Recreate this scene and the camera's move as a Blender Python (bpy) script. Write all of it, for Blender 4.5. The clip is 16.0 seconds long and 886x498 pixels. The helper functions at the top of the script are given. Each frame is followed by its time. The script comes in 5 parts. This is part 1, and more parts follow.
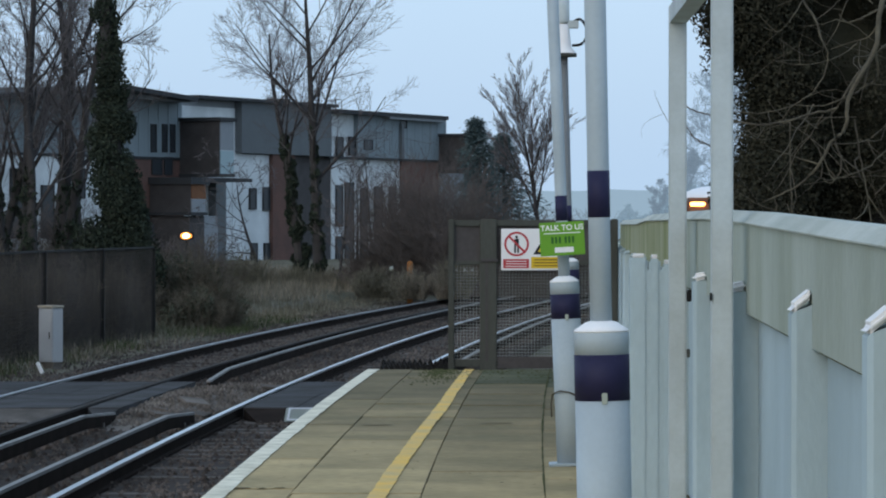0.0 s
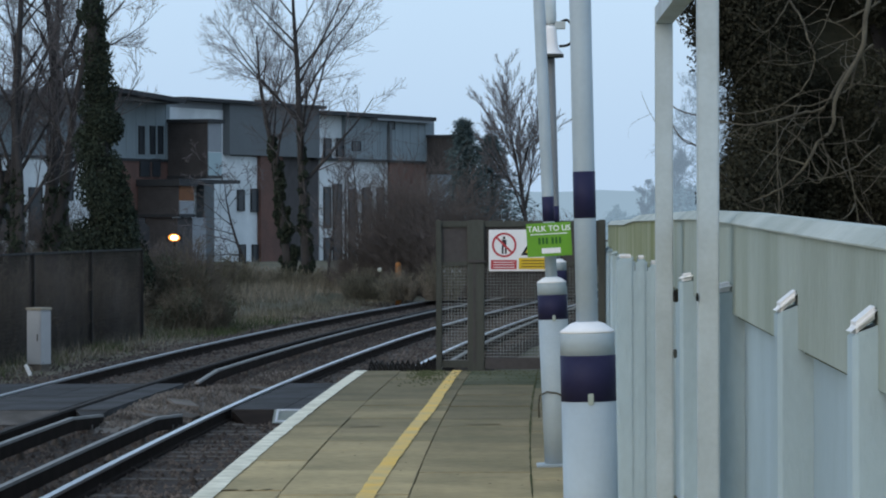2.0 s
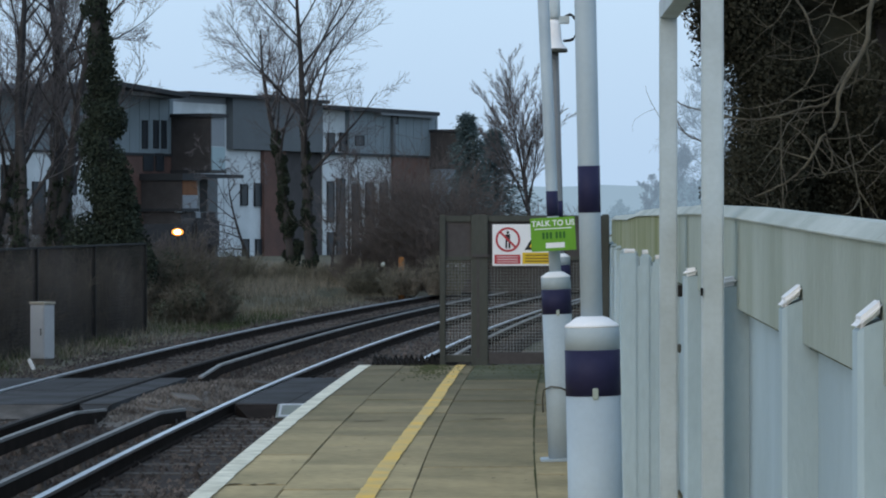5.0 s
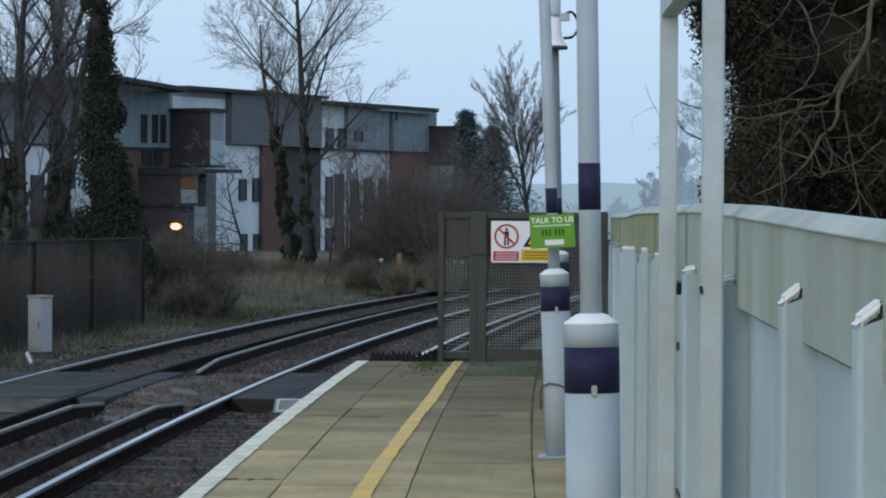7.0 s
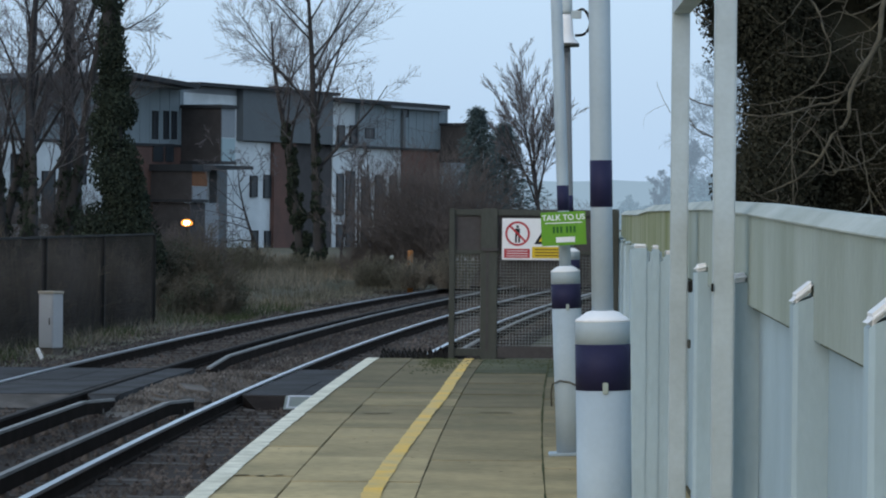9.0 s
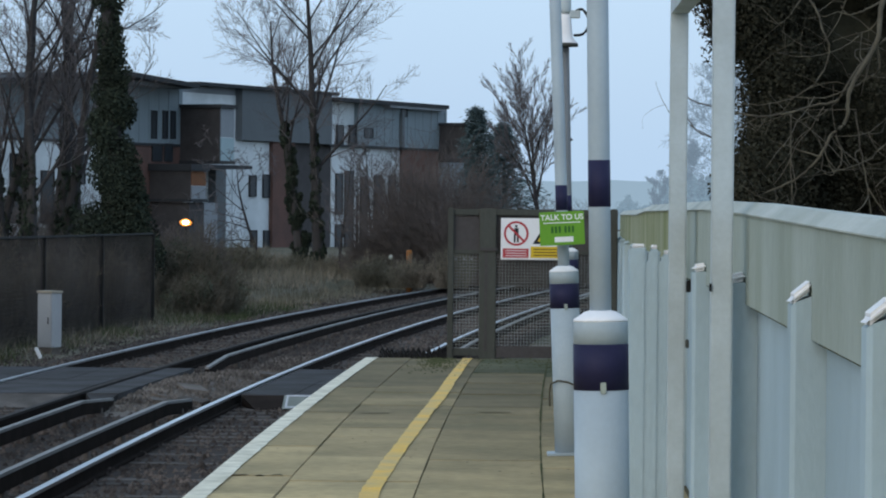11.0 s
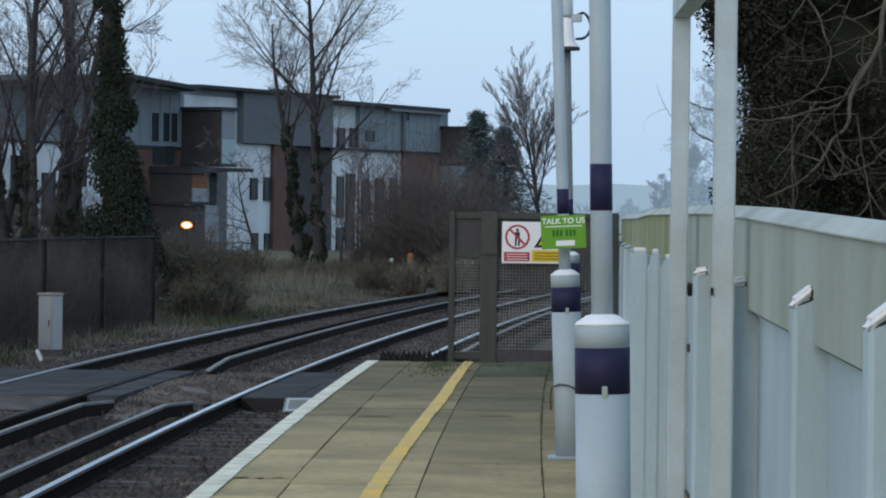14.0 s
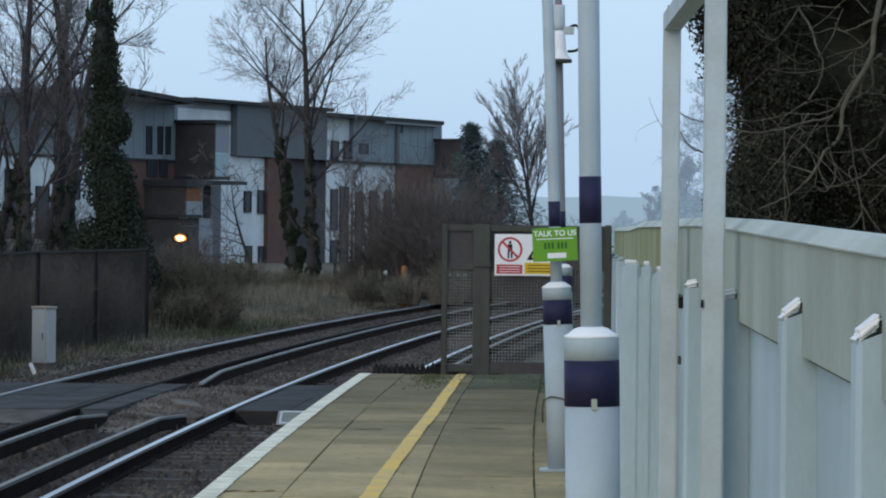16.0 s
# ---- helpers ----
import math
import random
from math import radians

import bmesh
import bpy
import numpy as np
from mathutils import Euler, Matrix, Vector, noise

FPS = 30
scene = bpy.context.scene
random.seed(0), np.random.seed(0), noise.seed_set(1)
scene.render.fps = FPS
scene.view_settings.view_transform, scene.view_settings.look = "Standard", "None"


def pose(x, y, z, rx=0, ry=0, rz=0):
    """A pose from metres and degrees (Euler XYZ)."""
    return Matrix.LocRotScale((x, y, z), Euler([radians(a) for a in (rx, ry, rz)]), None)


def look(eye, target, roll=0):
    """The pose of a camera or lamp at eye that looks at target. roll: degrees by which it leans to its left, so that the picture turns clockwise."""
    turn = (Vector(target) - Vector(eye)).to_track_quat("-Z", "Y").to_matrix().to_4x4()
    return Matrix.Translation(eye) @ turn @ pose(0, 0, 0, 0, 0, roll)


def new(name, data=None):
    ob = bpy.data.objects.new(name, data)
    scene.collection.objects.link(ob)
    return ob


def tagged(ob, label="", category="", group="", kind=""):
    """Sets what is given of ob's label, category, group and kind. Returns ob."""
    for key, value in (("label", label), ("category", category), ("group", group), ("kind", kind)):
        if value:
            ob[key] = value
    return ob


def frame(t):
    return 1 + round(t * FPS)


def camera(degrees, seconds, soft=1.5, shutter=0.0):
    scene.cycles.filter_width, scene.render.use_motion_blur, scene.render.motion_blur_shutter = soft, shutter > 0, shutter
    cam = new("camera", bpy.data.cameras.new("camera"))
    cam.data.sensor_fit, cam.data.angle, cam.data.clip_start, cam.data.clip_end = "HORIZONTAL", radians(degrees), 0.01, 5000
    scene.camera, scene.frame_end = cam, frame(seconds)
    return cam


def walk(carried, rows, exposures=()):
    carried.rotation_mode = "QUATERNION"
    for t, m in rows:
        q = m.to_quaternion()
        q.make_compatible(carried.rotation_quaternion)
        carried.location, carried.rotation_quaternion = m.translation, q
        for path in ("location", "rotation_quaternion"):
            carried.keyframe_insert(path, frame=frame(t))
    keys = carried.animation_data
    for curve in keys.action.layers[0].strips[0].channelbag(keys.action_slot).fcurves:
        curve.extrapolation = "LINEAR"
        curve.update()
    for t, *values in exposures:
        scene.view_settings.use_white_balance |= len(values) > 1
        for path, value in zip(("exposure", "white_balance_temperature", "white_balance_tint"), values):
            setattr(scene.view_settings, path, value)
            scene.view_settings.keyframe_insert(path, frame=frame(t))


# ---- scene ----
# ---- camera ----
EYE = 1.38


def view(turn, tilt, lean, side, up):
    """The hand-held camera's pose by its small angles in degrees and sway in metres."""
    return pose(side, 0, EYE + up, 0, 0, turn) @ pose(0, 0, 0, 89.605 + tilt) @ pose(0, 0, 0, 0, 0, lean)


cam = camera(14.0, 16.0, soft=2.0)
walk(cam, [
    (0, view(0.0000, 0.0000, 0.0000, 0.0000, 0.0000)),
    (0.5, view(-0.0687, 0.0144, -0.0101, -0.0004, -0.0008)),
    (1, view(-0.1229, 0.0004, -0.0658, 0.0026, -0.0004)),
    (1.5, view(-0.1586, -0.0007, -0.1089, 0.0047, -0.0014)),
    (2, view(-0.1839, 0.0165, -0.1563, 0.0079, 0.0004)),
    (2.5, view(-0.1974, 0.0561, -0.1960, 0.0084, 0.0010)),
    (3, view(-0.1340, 0.0665, -0.1185, 0.0061, -0.0006)),
    (3.5, view(-0.1114, 0.0411, -0.2016, 0.0054, 0.0001)),
    (4, view(-0.1235, 0.0135, -0.1910, 0.0053, -0.0004)),
    (6.5, view(-0.1447, -0.1560, 0.2148, -0.0017, -0.0008)),
    (7, view(-0.1645, -0.1242, 0.3233, -0.0026, -0.0018)),
    (7.5, view(-0.1530, -0.0956, 0.3506, -0.0030, -0.0018)),
    (8, view(-0.0756, -0.1227, 0.4307, -0.0047, -0.0034)),
    (8.5, view(-0.0136, -0.1672, 0.4247, -0.0049, -0.0022)),
    (9, view(0.0054, -0.1701, 0.4902, -0.0050, -0.0029)),
    (11.5, view(-0.0086, -0.1760, 0.5305, -0.0018, -0.0033)),
    (12, view(0.0285, -0.1883, 0.5297, -0.0040, -0.0025)),
    (12.5, view(0.0609, -0.2009, 0.6077, -0.0053, -0.0041)),
    (13, view(0.0690, -0.1596, 0.6256, -0.0048, -0.0028)),
    (13.5, view(0.0339, -0.1358, 0.6434, -0.0054, -0.0024)),
    (14, view(0.0032, -0.1199, 0.6853, -0.0048, -0.0035)),
    (14.5, view(-0.0042, -0.1154, 0.6890, -0.0020, -0.0039)),
    (15, view(-0.0113, -0.0568, 0.7101, 0.0053, -0.0043)),
    (15.5, view(-0.0352, 0.0192, 0.6586, 0.0092, -0.0032)),
    (16, view(-0.0850, 0.0784, 0.5744, 0.0107, -0.0019)),
])

# ---- world and light ----
SUN_ELEV, SUN_ROT = radians(20), radians(215)
world = bpy.data.worlds.new("overcast_sky")
scene.world = world
world.use_nodes = True
wn, wl = world.node_tree.nodes, world.node_tree.links
wn.clear()
sky = wn.new("ShaderNodeTexSky")
sky.sky_type = "NISHITA"
sky.sun_disc = False
sky.sun_elevation, sky.sun_rotation = SUN_ELEV, SUN_ROT
sky.air_density, sky.dust_density, sky.ozone_density = 1.0, 4.0, 2.0
cloud = wn.new("ShaderNodeBackground")
cloud.inputs[0].default_value = (0.475, 0.65, 0.87, 1)
cloud.inputs[1].default_value = 0.98
clear = wn.new("ShaderNodeBackground")
clear.inputs[1].default_value = 0.05
mixw = wn.new("ShaderNodeAddShader")
outw = wn.new("ShaderNodeOutputWorld")
wl.new(sky.outputs[0], clear.inputs[0])
wl.new(cloud.outputs[0], mixw.inputs[0])
wl.new(clear.outputs[0], mixw.inputs[1])
wl.new(mixw.outputs[0], outw.inputs[0])

sun_data = bpy.data.lights.new("sun", "SUN")
sun_data.energy, sun_data.angle, sun_data.color = 0.35, radians(40), (1.0, 0.96, 0.9)
sun = new("sun", sun_data)
sun.matrix_world = look((-30, -60, 60), (0, 30, 0))

# ---- materials ----


def mat(name, base, rough=0.8, vary=0.25, scale=3.0, fine=40.0, bump=0.3, tint=None, metal=0.0, rand=0.0, stretch=(1, 1, 1), island=0.0, spec=0.2):
    """A surface with stains at one scale and grain at another; tint: the colour of the stains."""
    m = bpy.data.materials.new(name)
    m.use_nodes = True
    n, l = m.node_tree.nodes, m.node_tree.links
    b = n["Principled BSDF"]
    b.inputs["Roughness"].default_value, b.inputs["Metallic"].default_value = rough, metal
    b.inputs["Specular IOR Level"].default_value = spec
    geo, mp = n.new("ShaderNodeNewGeometry"), n.new("ShaderNodeMapping")
    mp.inputs["Scale"].default_value = stretch
    l.new(geo.outputs["Position"], mp.inputs[0])
    big, small = n.new("ShaderNodeTexNoise"), n.new("ShaderNodeTexNoise")
    big.inputs["Scale"].default_value, big.inputs["Detail"].default_value = scale, 5
    small.inputs["Scale"].default_value, small.inputs["Detail"].default_value = fine, 3
    l.new(mp.outputs[0], big.inputs["Vector"])
    l.new(mp.outputs[0], small.inputs["Vector"])
    ramp = n.new("ShaderNodeValToRGB")
    ramp.color_ramp.elements[0].position, ramp.color_ramp.elements[1].position = 0.35, 0.68
    tint = tint or tuple(c * (1 - vary) for c in base)
    ramp.color_ramp.elements[0].color, ramp.color_ramp.elements[1].color = (*tint, 1), (*base, 1)
    l.new(big.outputs["Fac"], ramp.inputs[0])
    hsv = n.new("ShaderNodeHueSaturation")
    mr = n.new("ShaderNodeMapRange")
    mr.inputs["To Min"].default_value, mr.inputs["To Max"].default_value = 1 - vary, 1 + vary
    l.new(small.outputs["Fac"], mr.inputs["Value"])
    last = mr.outputs[0]
    if rand or island:
        source = n.new("ShaderNodeObjectInfo").outputs["Random"] if rand else geo.outputs["Random Per Island"]
        r2, mul = n.new("ShaderNodeMapRange"), n.new("ShaderNodeMath")
        r2.inputs["To Min"].default_value, r2.inputs["To Max"].default_value = 1 - (rand or island), 1 + (rand or island)
        l.new(source, r2.inputs["Value"])
        mul.operation = "MULTIPLY"
        l.new(last, mul.inputs[0])
        l.new(r2.outputs[0], mul.inputs[1])
        last = mul.outputs[0]
    l.new(last, hsv.inputs["Value"])
    l.new(ramp.outputs[0], hsv.inputs["Color"])
    l.new(hsv.outputs[0], b.inputs["Base Color"])
    if bump:
        bp = n.new("ShaderNodeBump")
        bp.inputs["Strength"].default_value, bp.inputs["Distance"].default_value = bump, 0.01
        l.new(small.outputs["Fac"], bp.inputs["Height"])
        l.new(bp.outputs[0], b.inputs["Normal"])
    return m


def glow(name, colour, power, base=None):
    m = bpy.data.materials.new(name)
    m.use_nodes = True
    b = m.node_tree.nodes["Principled BSDF"]
    b.inputs["Base Color"].default_value = (*(base or colour), 1)
    b.inputs["Emission Color"].default_value = (*colour, 1)
    b.inputs["Emission Strength"].default_value = power
    return m


# one buff stone in six shaded copies; darkening with distance is painted in
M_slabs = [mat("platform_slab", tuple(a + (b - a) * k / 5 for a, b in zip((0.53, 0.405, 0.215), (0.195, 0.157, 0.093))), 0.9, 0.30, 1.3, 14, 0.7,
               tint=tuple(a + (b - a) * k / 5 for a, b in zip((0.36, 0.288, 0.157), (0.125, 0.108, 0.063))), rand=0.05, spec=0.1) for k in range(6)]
M_rubble = mat("dusty_rubble", (0.150, 0.134, 0.119), 0.95, 0.35, 0.9, 30, 0.2, tint=(0.072, 0.063, 0.056), island=0.4, spec=0.05)
M_slab_moss = mat("mossy_platform_slab", (0.12, 0.115, 0.075), 0.9, 0.25, 1.4, 45, 0.4, tint=(0.065, 0.075, 0.045), rand=0.1, spec=0.05)
M_moss_shadow = mat("moss_and_shadow_strip", (0.075, 0.08, 0.035), 0.95, spec=0.05)
M_joint = mat("dirty_joint", (0.17, 0.143, 0.088), 0.95, spec=0.05)
M_white_line = mat("white_line_paint", (0.80, 0.75, 0.60), 0.75, 0.16, 5, 30, 0.25, tint=(0.54, 0.50, 0.38))
M_yellow_line = mat("yellow_line_paint", (0.78, 0.47, 0.07), 0.7, 0.16, 2.6, 30, 0.25, tint=(0.54, 0.39, 0.16))
M_face = mat("platform_face_brick", (0.12, 0.1, 0.085), 0.9, 0.3)
M_post = mat("pale_post_paint", (0.3905, 0.4639, 0.5097), 0.55, 0.06, 3, 60, 0.1, tint=(0.3288, 0.3888, 0.4233))
M_navy = mat("navy_band_paint", (0.020, 0.020, 0.058), 0.6, 0.15, 6, 60, 0.1)
M_dome = mat("white_collar_paint", (0.8, 0.8, 0.8), 0.5, 0.05)
M_frame = mat("pale_frame_paint", (0.48, 0.55, 0.57), 0.55, 0.08, 4, 50, 0.1, tint=(0.40, 0.45, 0.455))
M_concrete = mat("weathered_concrete", (0.3778, 0.425, 0.3862), 0.9, 0.14, 2.2, 50, 0.4, tint=(0.2857, 0.325, 0.273), rand=0.05, stretch=(1, 1, 0.35))
M_algae = mat("algae_stained_concrete", (0.3492, 0.36, 0.25), 0.9, 0.15, 2.2, 50, 0.4, tint=(0.2134, 0.24, 0.11), stretch=(1, 1, 0.35))
M_coping = mat("pale_weathered_coping", (0.47, 0.50, 0.46), 0.9, 0.14, 1.6, 50, 0.4, tint=(0.36, 0.39, 0.35))
M_fence_white = mat("pale_painted_concrete", (0.4256, 0.531, 0.5757), 0.7, 0.08, 1.6, 50, 0.25, tint=(0.3406, 0.4289, 0.4647), rand=0.05, stretch=(1, 1, 0.4))
M_rail_top = mat("polished_rail_head", (0.62, 0.64, 0.66), 0.3, 0.08, 3, 60, 0.02, metal=1.0)
# heads dimmed to show less sky reflection; used rails are all polished
M_rail_dull = mat("darkened_rail_head", (0.05, 0.045, 0.042), 0.9, 0.2, 3, 60, 0.05, spec=0.1)
M_rail_mid = mat("dimmed_rail_head", (0.36, 0.37, 0.38), 0.4, 0.1, 3, 60, 0.02, metal=1.0)
M_rail = mat("rusty_rail_and_gap_shade", (0.027, 0.021, 0.018), 1.0, 0.3, 3, 60, 0.2, spec=0.02)
M_cond_top = mat("worn_conductor_head", (0.24, 0.235, 0.225), 0.6, 0.25, 3, 60, 0.05, metal=0.3)
M_sleeper = mat("grimy_sleeper", (0.10, 0.088, 0.078), 0.9, 0.35, 2, 30, 0.3, tint=(0.05, 0.044, 0.038), rand=0.3)
M_ballast = mat("ballast_bed", (0.063, 0.054, 0.048), 0.95, 0.5, 0.9, 18, 1.0, tint=(0.039, 0.033, 0.03), spec=0.05)
M_stone = mat("ballast_stone", (0.1013, 0.0837, 0.0729), 0.95, 0.3, 0.5, 30, 0.2, tint=(0.0486, 0.0419, 0.0378), island=0.5, spec=0.05)
M_cross = mat("crossing_board", (0.066, 0.068, 0.072), 0.95, 0.3, 1.2, 40, 0.4, tint=(0.040, 0.039, 0.038), rand=0.12, spec=0.08)
M_black = mat("black_rubber", (0.012, 0.012, 0.012), 0.7, 0.2)
M_fence_dark = mat("dark_fence_steel", (0.042, 0.042, 0.045), 0.75, 0.35, 0.5, 3, 0.0, tint=(0.024, 0.024, 0.025), spec=0.12)
M_cabinet = mat("pale_grey_cabinet_steel", (0.36, 0.375, 0.385), 0.5, 0.08, 2, 30, 0.05)
M_cab_lid = mat("buff_cabinet_lid", (0.33, 0.3, 0.24), 0.6, 0.08)
M_gate = mat("weathered_gate_timber", (0.0713, 0.0759, 0.0667), 0.9, 0.2, 3, 40, 0.3, stretch=(1, 1, 0.3))
M_mesh = mat("galvanised_mesh", (0.27, 0.285, 0.28), 0.6, 0.1, metal=0.2)
M_signwhite = mat("white_sign_face", (0.75, 0.76, 0.77), 0.45, 0.03)
M_signred = mat("red_sign_print", (0.42, 0.05, 0.06), 0.5, 0.05)
M_signyellow = mat("yellow_sign_print", (0.66, 0.45, 0.03), 0.5, 0.05)
M_signblack = mat("black_sign_print", (0.02, 0.02, 0.025), 0.5, 0.05)
M_signgreen = mat("green_sign_face", (0.130, 0.320, 0.030), 0.45, 0.06)
M_darkgreen = mat("dark_green_print", (0.03, 0.12, 0.02), 0.5, 0.05)
M_ground = mat("rough_grass_ground", (0.1445, 0.1275, 0.0986), 0.95, 0.4, 0.4, 8, 0.8, tint=(0.085, 0.085, 0.0612), spec=0.05)
M_grass_green = mat("green_grass", (0.075, 0.095, 0.045), 0.9, 0.3, 0.8, 10, 0, tint=(0.05, 0.06, 0.03), island=0.4, spec=0.05)
M_grass = mat("winter_grass", (0.215, 0.185, 0.145), 0.9, 0.3, 0.5, 10, 0, tint=(0.095, 0.094, 0.068), island=0.35, spec=0.05)
M_bark = mat("bare_bark", (0.046, 0.043, 0.043), 0.9, 0.25, 3, 30, 0.3)
M_twig = mat("bare_twig", (0.135, 0.124, 0.126), 0.9, 0.2, 1, 10, 0)
M_palebranch = mat("lichened_branch", (0.108, 0.097, 0.068), 0.9, 0.35, 6, 60, 0.3, tint=(0.056, 0.049, 0.037))
M_ivy = mat("ivy_leaf", (0.030, 0.040, 0.028), 1.0, 0.3, 1, 12, 0, island=0.25)
M_ever = mat("evergreen_leaf", (0.047, 0.046, 0.032), 1.0, 0.3, 0.8, 10, 0, tint=(0.024, 0.025, 0.018), island=0.3, spec=0.05)
# needles raised towards teal to take in the haze before them
M_conifer = mat("conifer_needle", (0.085, 0.128, 0.135), 0.9, 0.3, 1, 10, 0, island=0.4)
M_bush = mat("dark_bush_leaf", (0.082, 0.092, 0.064), 0.9, 0.3, 1, 10, 0, island=0.5)
M_shaft_grey = mat("darker_grey_column", (0.17, 0.19, 0.205), 0.6, 0.08, 4, 50, 0.1)
# both cladding tones raised pale for the haze before the flats
M_cladding = mat("grey_blue_cladding", (0.205, 0.247, 0.268), 0.6, 0.08, 0.7, 6, 0.1, stretch=(4, 4, 0.2))
M_dark_clad = mat("dark_grey_cladding", (0.118, 0.131, 0.139), 0.6, 0.1, 0.7, 6, 0.1)
M_render = mat("white_render", (0.70, 0.735, 0.748), 0.8, 0.08, 0.6, 8, 0.1, tint=(0.53, 0.565, 0.577))
M_brick = mat("red_brick", (0.150, 0.082, 0.066), 0.9, 0.2, 0.8, 9, 0.2, tint=(0.108, 0.066, 0.056))
M_roof = mat("dark_roof_edge", (0.035, 0.037, 0.04), 0.7, 0.1)
M_trim = mat("pale_soffit", (0.25, 0.27, 0.29), 0.7, 0.06)
M_timber_shade = mat("dark_timber_and_shade", (0.075, 0.070, 0.070), 0.9, 0.2, 2, 20, 0.2)
# orange lamplight on the balcony front is put into this colour
M_orange_lit = mat("orange_lit_boarding", (0.20, 0.09, 0.045), 0.8, 0.15, 2, 20, 0.1)
M_glass = mat("dark_window_glass", (0.0308, 0.0364, 0.042), 0.3, 0.1, bump=0)
M_paleglass = mat("frosted_balcony_glass", (0.30, 0.40, 0.43), 0.3, 0.05, bump=0)
M_orange = mat("orange_marker_plastic", (0.30, 0.125, 0.04), 0.8, 0.15)
M_carbody = mat("dark_car_paint", (0.03, 0.032, 0.036), 0.3, 0.05, bump=0)
M_vanbody = mat("white_van_paint", (0.75, 0.76, 0.78), 0.4, 0.04, bump=0)
M_vanbrown = mat("brown_van_panel", (0.16, 0.085, 0.055), 0.5, 0.1)
M_bird = mat("dark_bird_feather", (0.03, 0.03, 0.033), 0.8, 0.2)
M_asphalt = mat("road_asphalt", (0.05, 0.05, 0.052), 0.9, 0.15)
# distance glows in pale colours; the mist is painted, not in the air
M_haze = glow("hill_mist_glow", (0.275, 0.40, 0.515), 1.0, (0.02, 0.02, 0.02))
M_mist_twig = glow("twig_mist_glow", (0.145, 0.205, 0.268), 1.0, (0.02, 0.02, 0.02))
M_fartree = glow("tree_mist_glow", (0.185, 0.275, 0.355), 1.0, (0.02, 0.02, 0.02))
G_lamp = glow("sodium_lamp_glow", (1.0, 0.78, 0.45), 14)
G_halo = glow("sodium_halo_glow", (1.0, 0.36, 0.06), 1.3)
G_head = glow("headlamp_glow", (1.0, 0.50, 0.08), 14)
G_amber = glow("amber_light_bar", (1.0, 0.42, 0.12), 7)
G_red = glow("red_tail_light", (1.0, 0.08, 0.03), 3)

# ---- mesh helpers ----


def part(name, bm, material, parent=None, label=""):
    """Links a bmesh as one mesh object under a thing."""
    me = bpy.data.meshes.new(name)
    bm.to_mesh(me)
    bm.free()
    return hang(name, me, material, parent, label)


def hang(name, me, material, parent=None, label=""):
    if material and not me.materials:
        me.materials.append(material)
    ob = new(name, me)
    ob.parent = parent
    if label:
        ob["label"] = label
    return ob


def raw(name, verts, faces, material, parent=None, label="", smooth=False):
    me = bpy.data.meshes.new(name)
    me.from_pydata(verts, [], faces)
    if smooth:
        me.polygons.foreach_set("use_smooth", [True] * len(faces))
    me.update()
    return hang(name, me, material, parent, label)


def box(x0, x1, y0, y1, z0, z1, bevel=0.0, bm=None):
    own = bm or bmesh.new()
    v = bmesh.ops.create_cube(own, size=1)["verts"]
    for q in v:
        q.co = Vector(((x0 + x1) / 2 + q.co.x * (x1 - x0), (y0 + y1) / 2 + q.co.y * (y1 - y0), (z0 + z1) / 2 + q.co.z * (z1 - z0)))
    if bevel:
        edges = list({e for q in v for e in q.link_edges})
        bmesh.ops.bevel(own, geom=edges, offset=bevel, segments=2, affect="EDGES")
    return own


def turned(profile, seg=32):
    """A bmesh turned round z from a profile of (radius, height)."""
    bm = bmesh.new()
    rings = [[bm.verts.new((r * math.cos(a), r * math.sin(a), z)) for a in [2 * math.pi * i / seg for i in range(seg)]] for r, z in profile]
    for a, b in zip(rings, rings[1:]):
        for i in range(seg):
            bm.faces.new((a[i], a[(i + 1) % seg], b[(i + 1) % seg], b[i])).smooth = True
    bm.faces.new(rings[0][::-1])
    bm.faces.new(rings[-1])
    return bm


def tube(path, radius, seg=8, bm=None):
    """A round bar along a path of points."""
    own = bm or bmesh.new()
    pts = [Vector(p) for p in path]
    rings = []
    for i, p in enumerate(pts):
        d = (pts[min(i + 1, len(pts) - 1)] - pts[max(i - 1, 0)]).normalized()
        a = d.orthogonal().normalized()
        b = d.cross(a)
        r = radius[i] if isinstance(radius, (list, tuple)) else radius
        rings.append([own.verts.new(p + r * (math.cos(t) * a + math.sin(t) * b)) for t in [2 * math.pi * k / seg for k in range(seg)]])
    for q, w in zip(rings, rings[1:]):
        for k in range(seg):
            own.faces.new((q[k], q[(k + 1) % seg], w[(k + 1) % seg], w[k])).smooth = True
    own.faces.new(rings[0][::-1])
    own.faces.new(rings[-1])
    return own


def arc(points, n=6):
    """A smooth run through points."""
    p = [Vector(q) for q in points]
    out = []
    for i in range(len(p) - 1):
        a, b, c, d = p[max(i - 1, 0)], p[i], p[i + 1], p[min(i + 2, len(p) - 1)]
        for k in range(n):
            t = k / n
            out.append(0.5 * ((2 * b) + (c - a) * t + (2 * a - 5 * b + 4 * c - d) * t * t + (3 * b - a - 3 * c + d) * t ** 3))
    out.append(p[-1])
    return out


def thing(name, label, category, m=None, group="", kind=""):
    ob = new(name)
    ob.empty_display_size = 0.2
    if m:
        ob.matrix_basis = m
    return tagged(ob, label, category, group, kind)


# ---- the curve that track, platform and fence share ----


def bend(y):
    """Where the far rail of the near track runs, at y metres ahead."""
    return 0.000595 * y * y + 0.000144 * y - 3.831


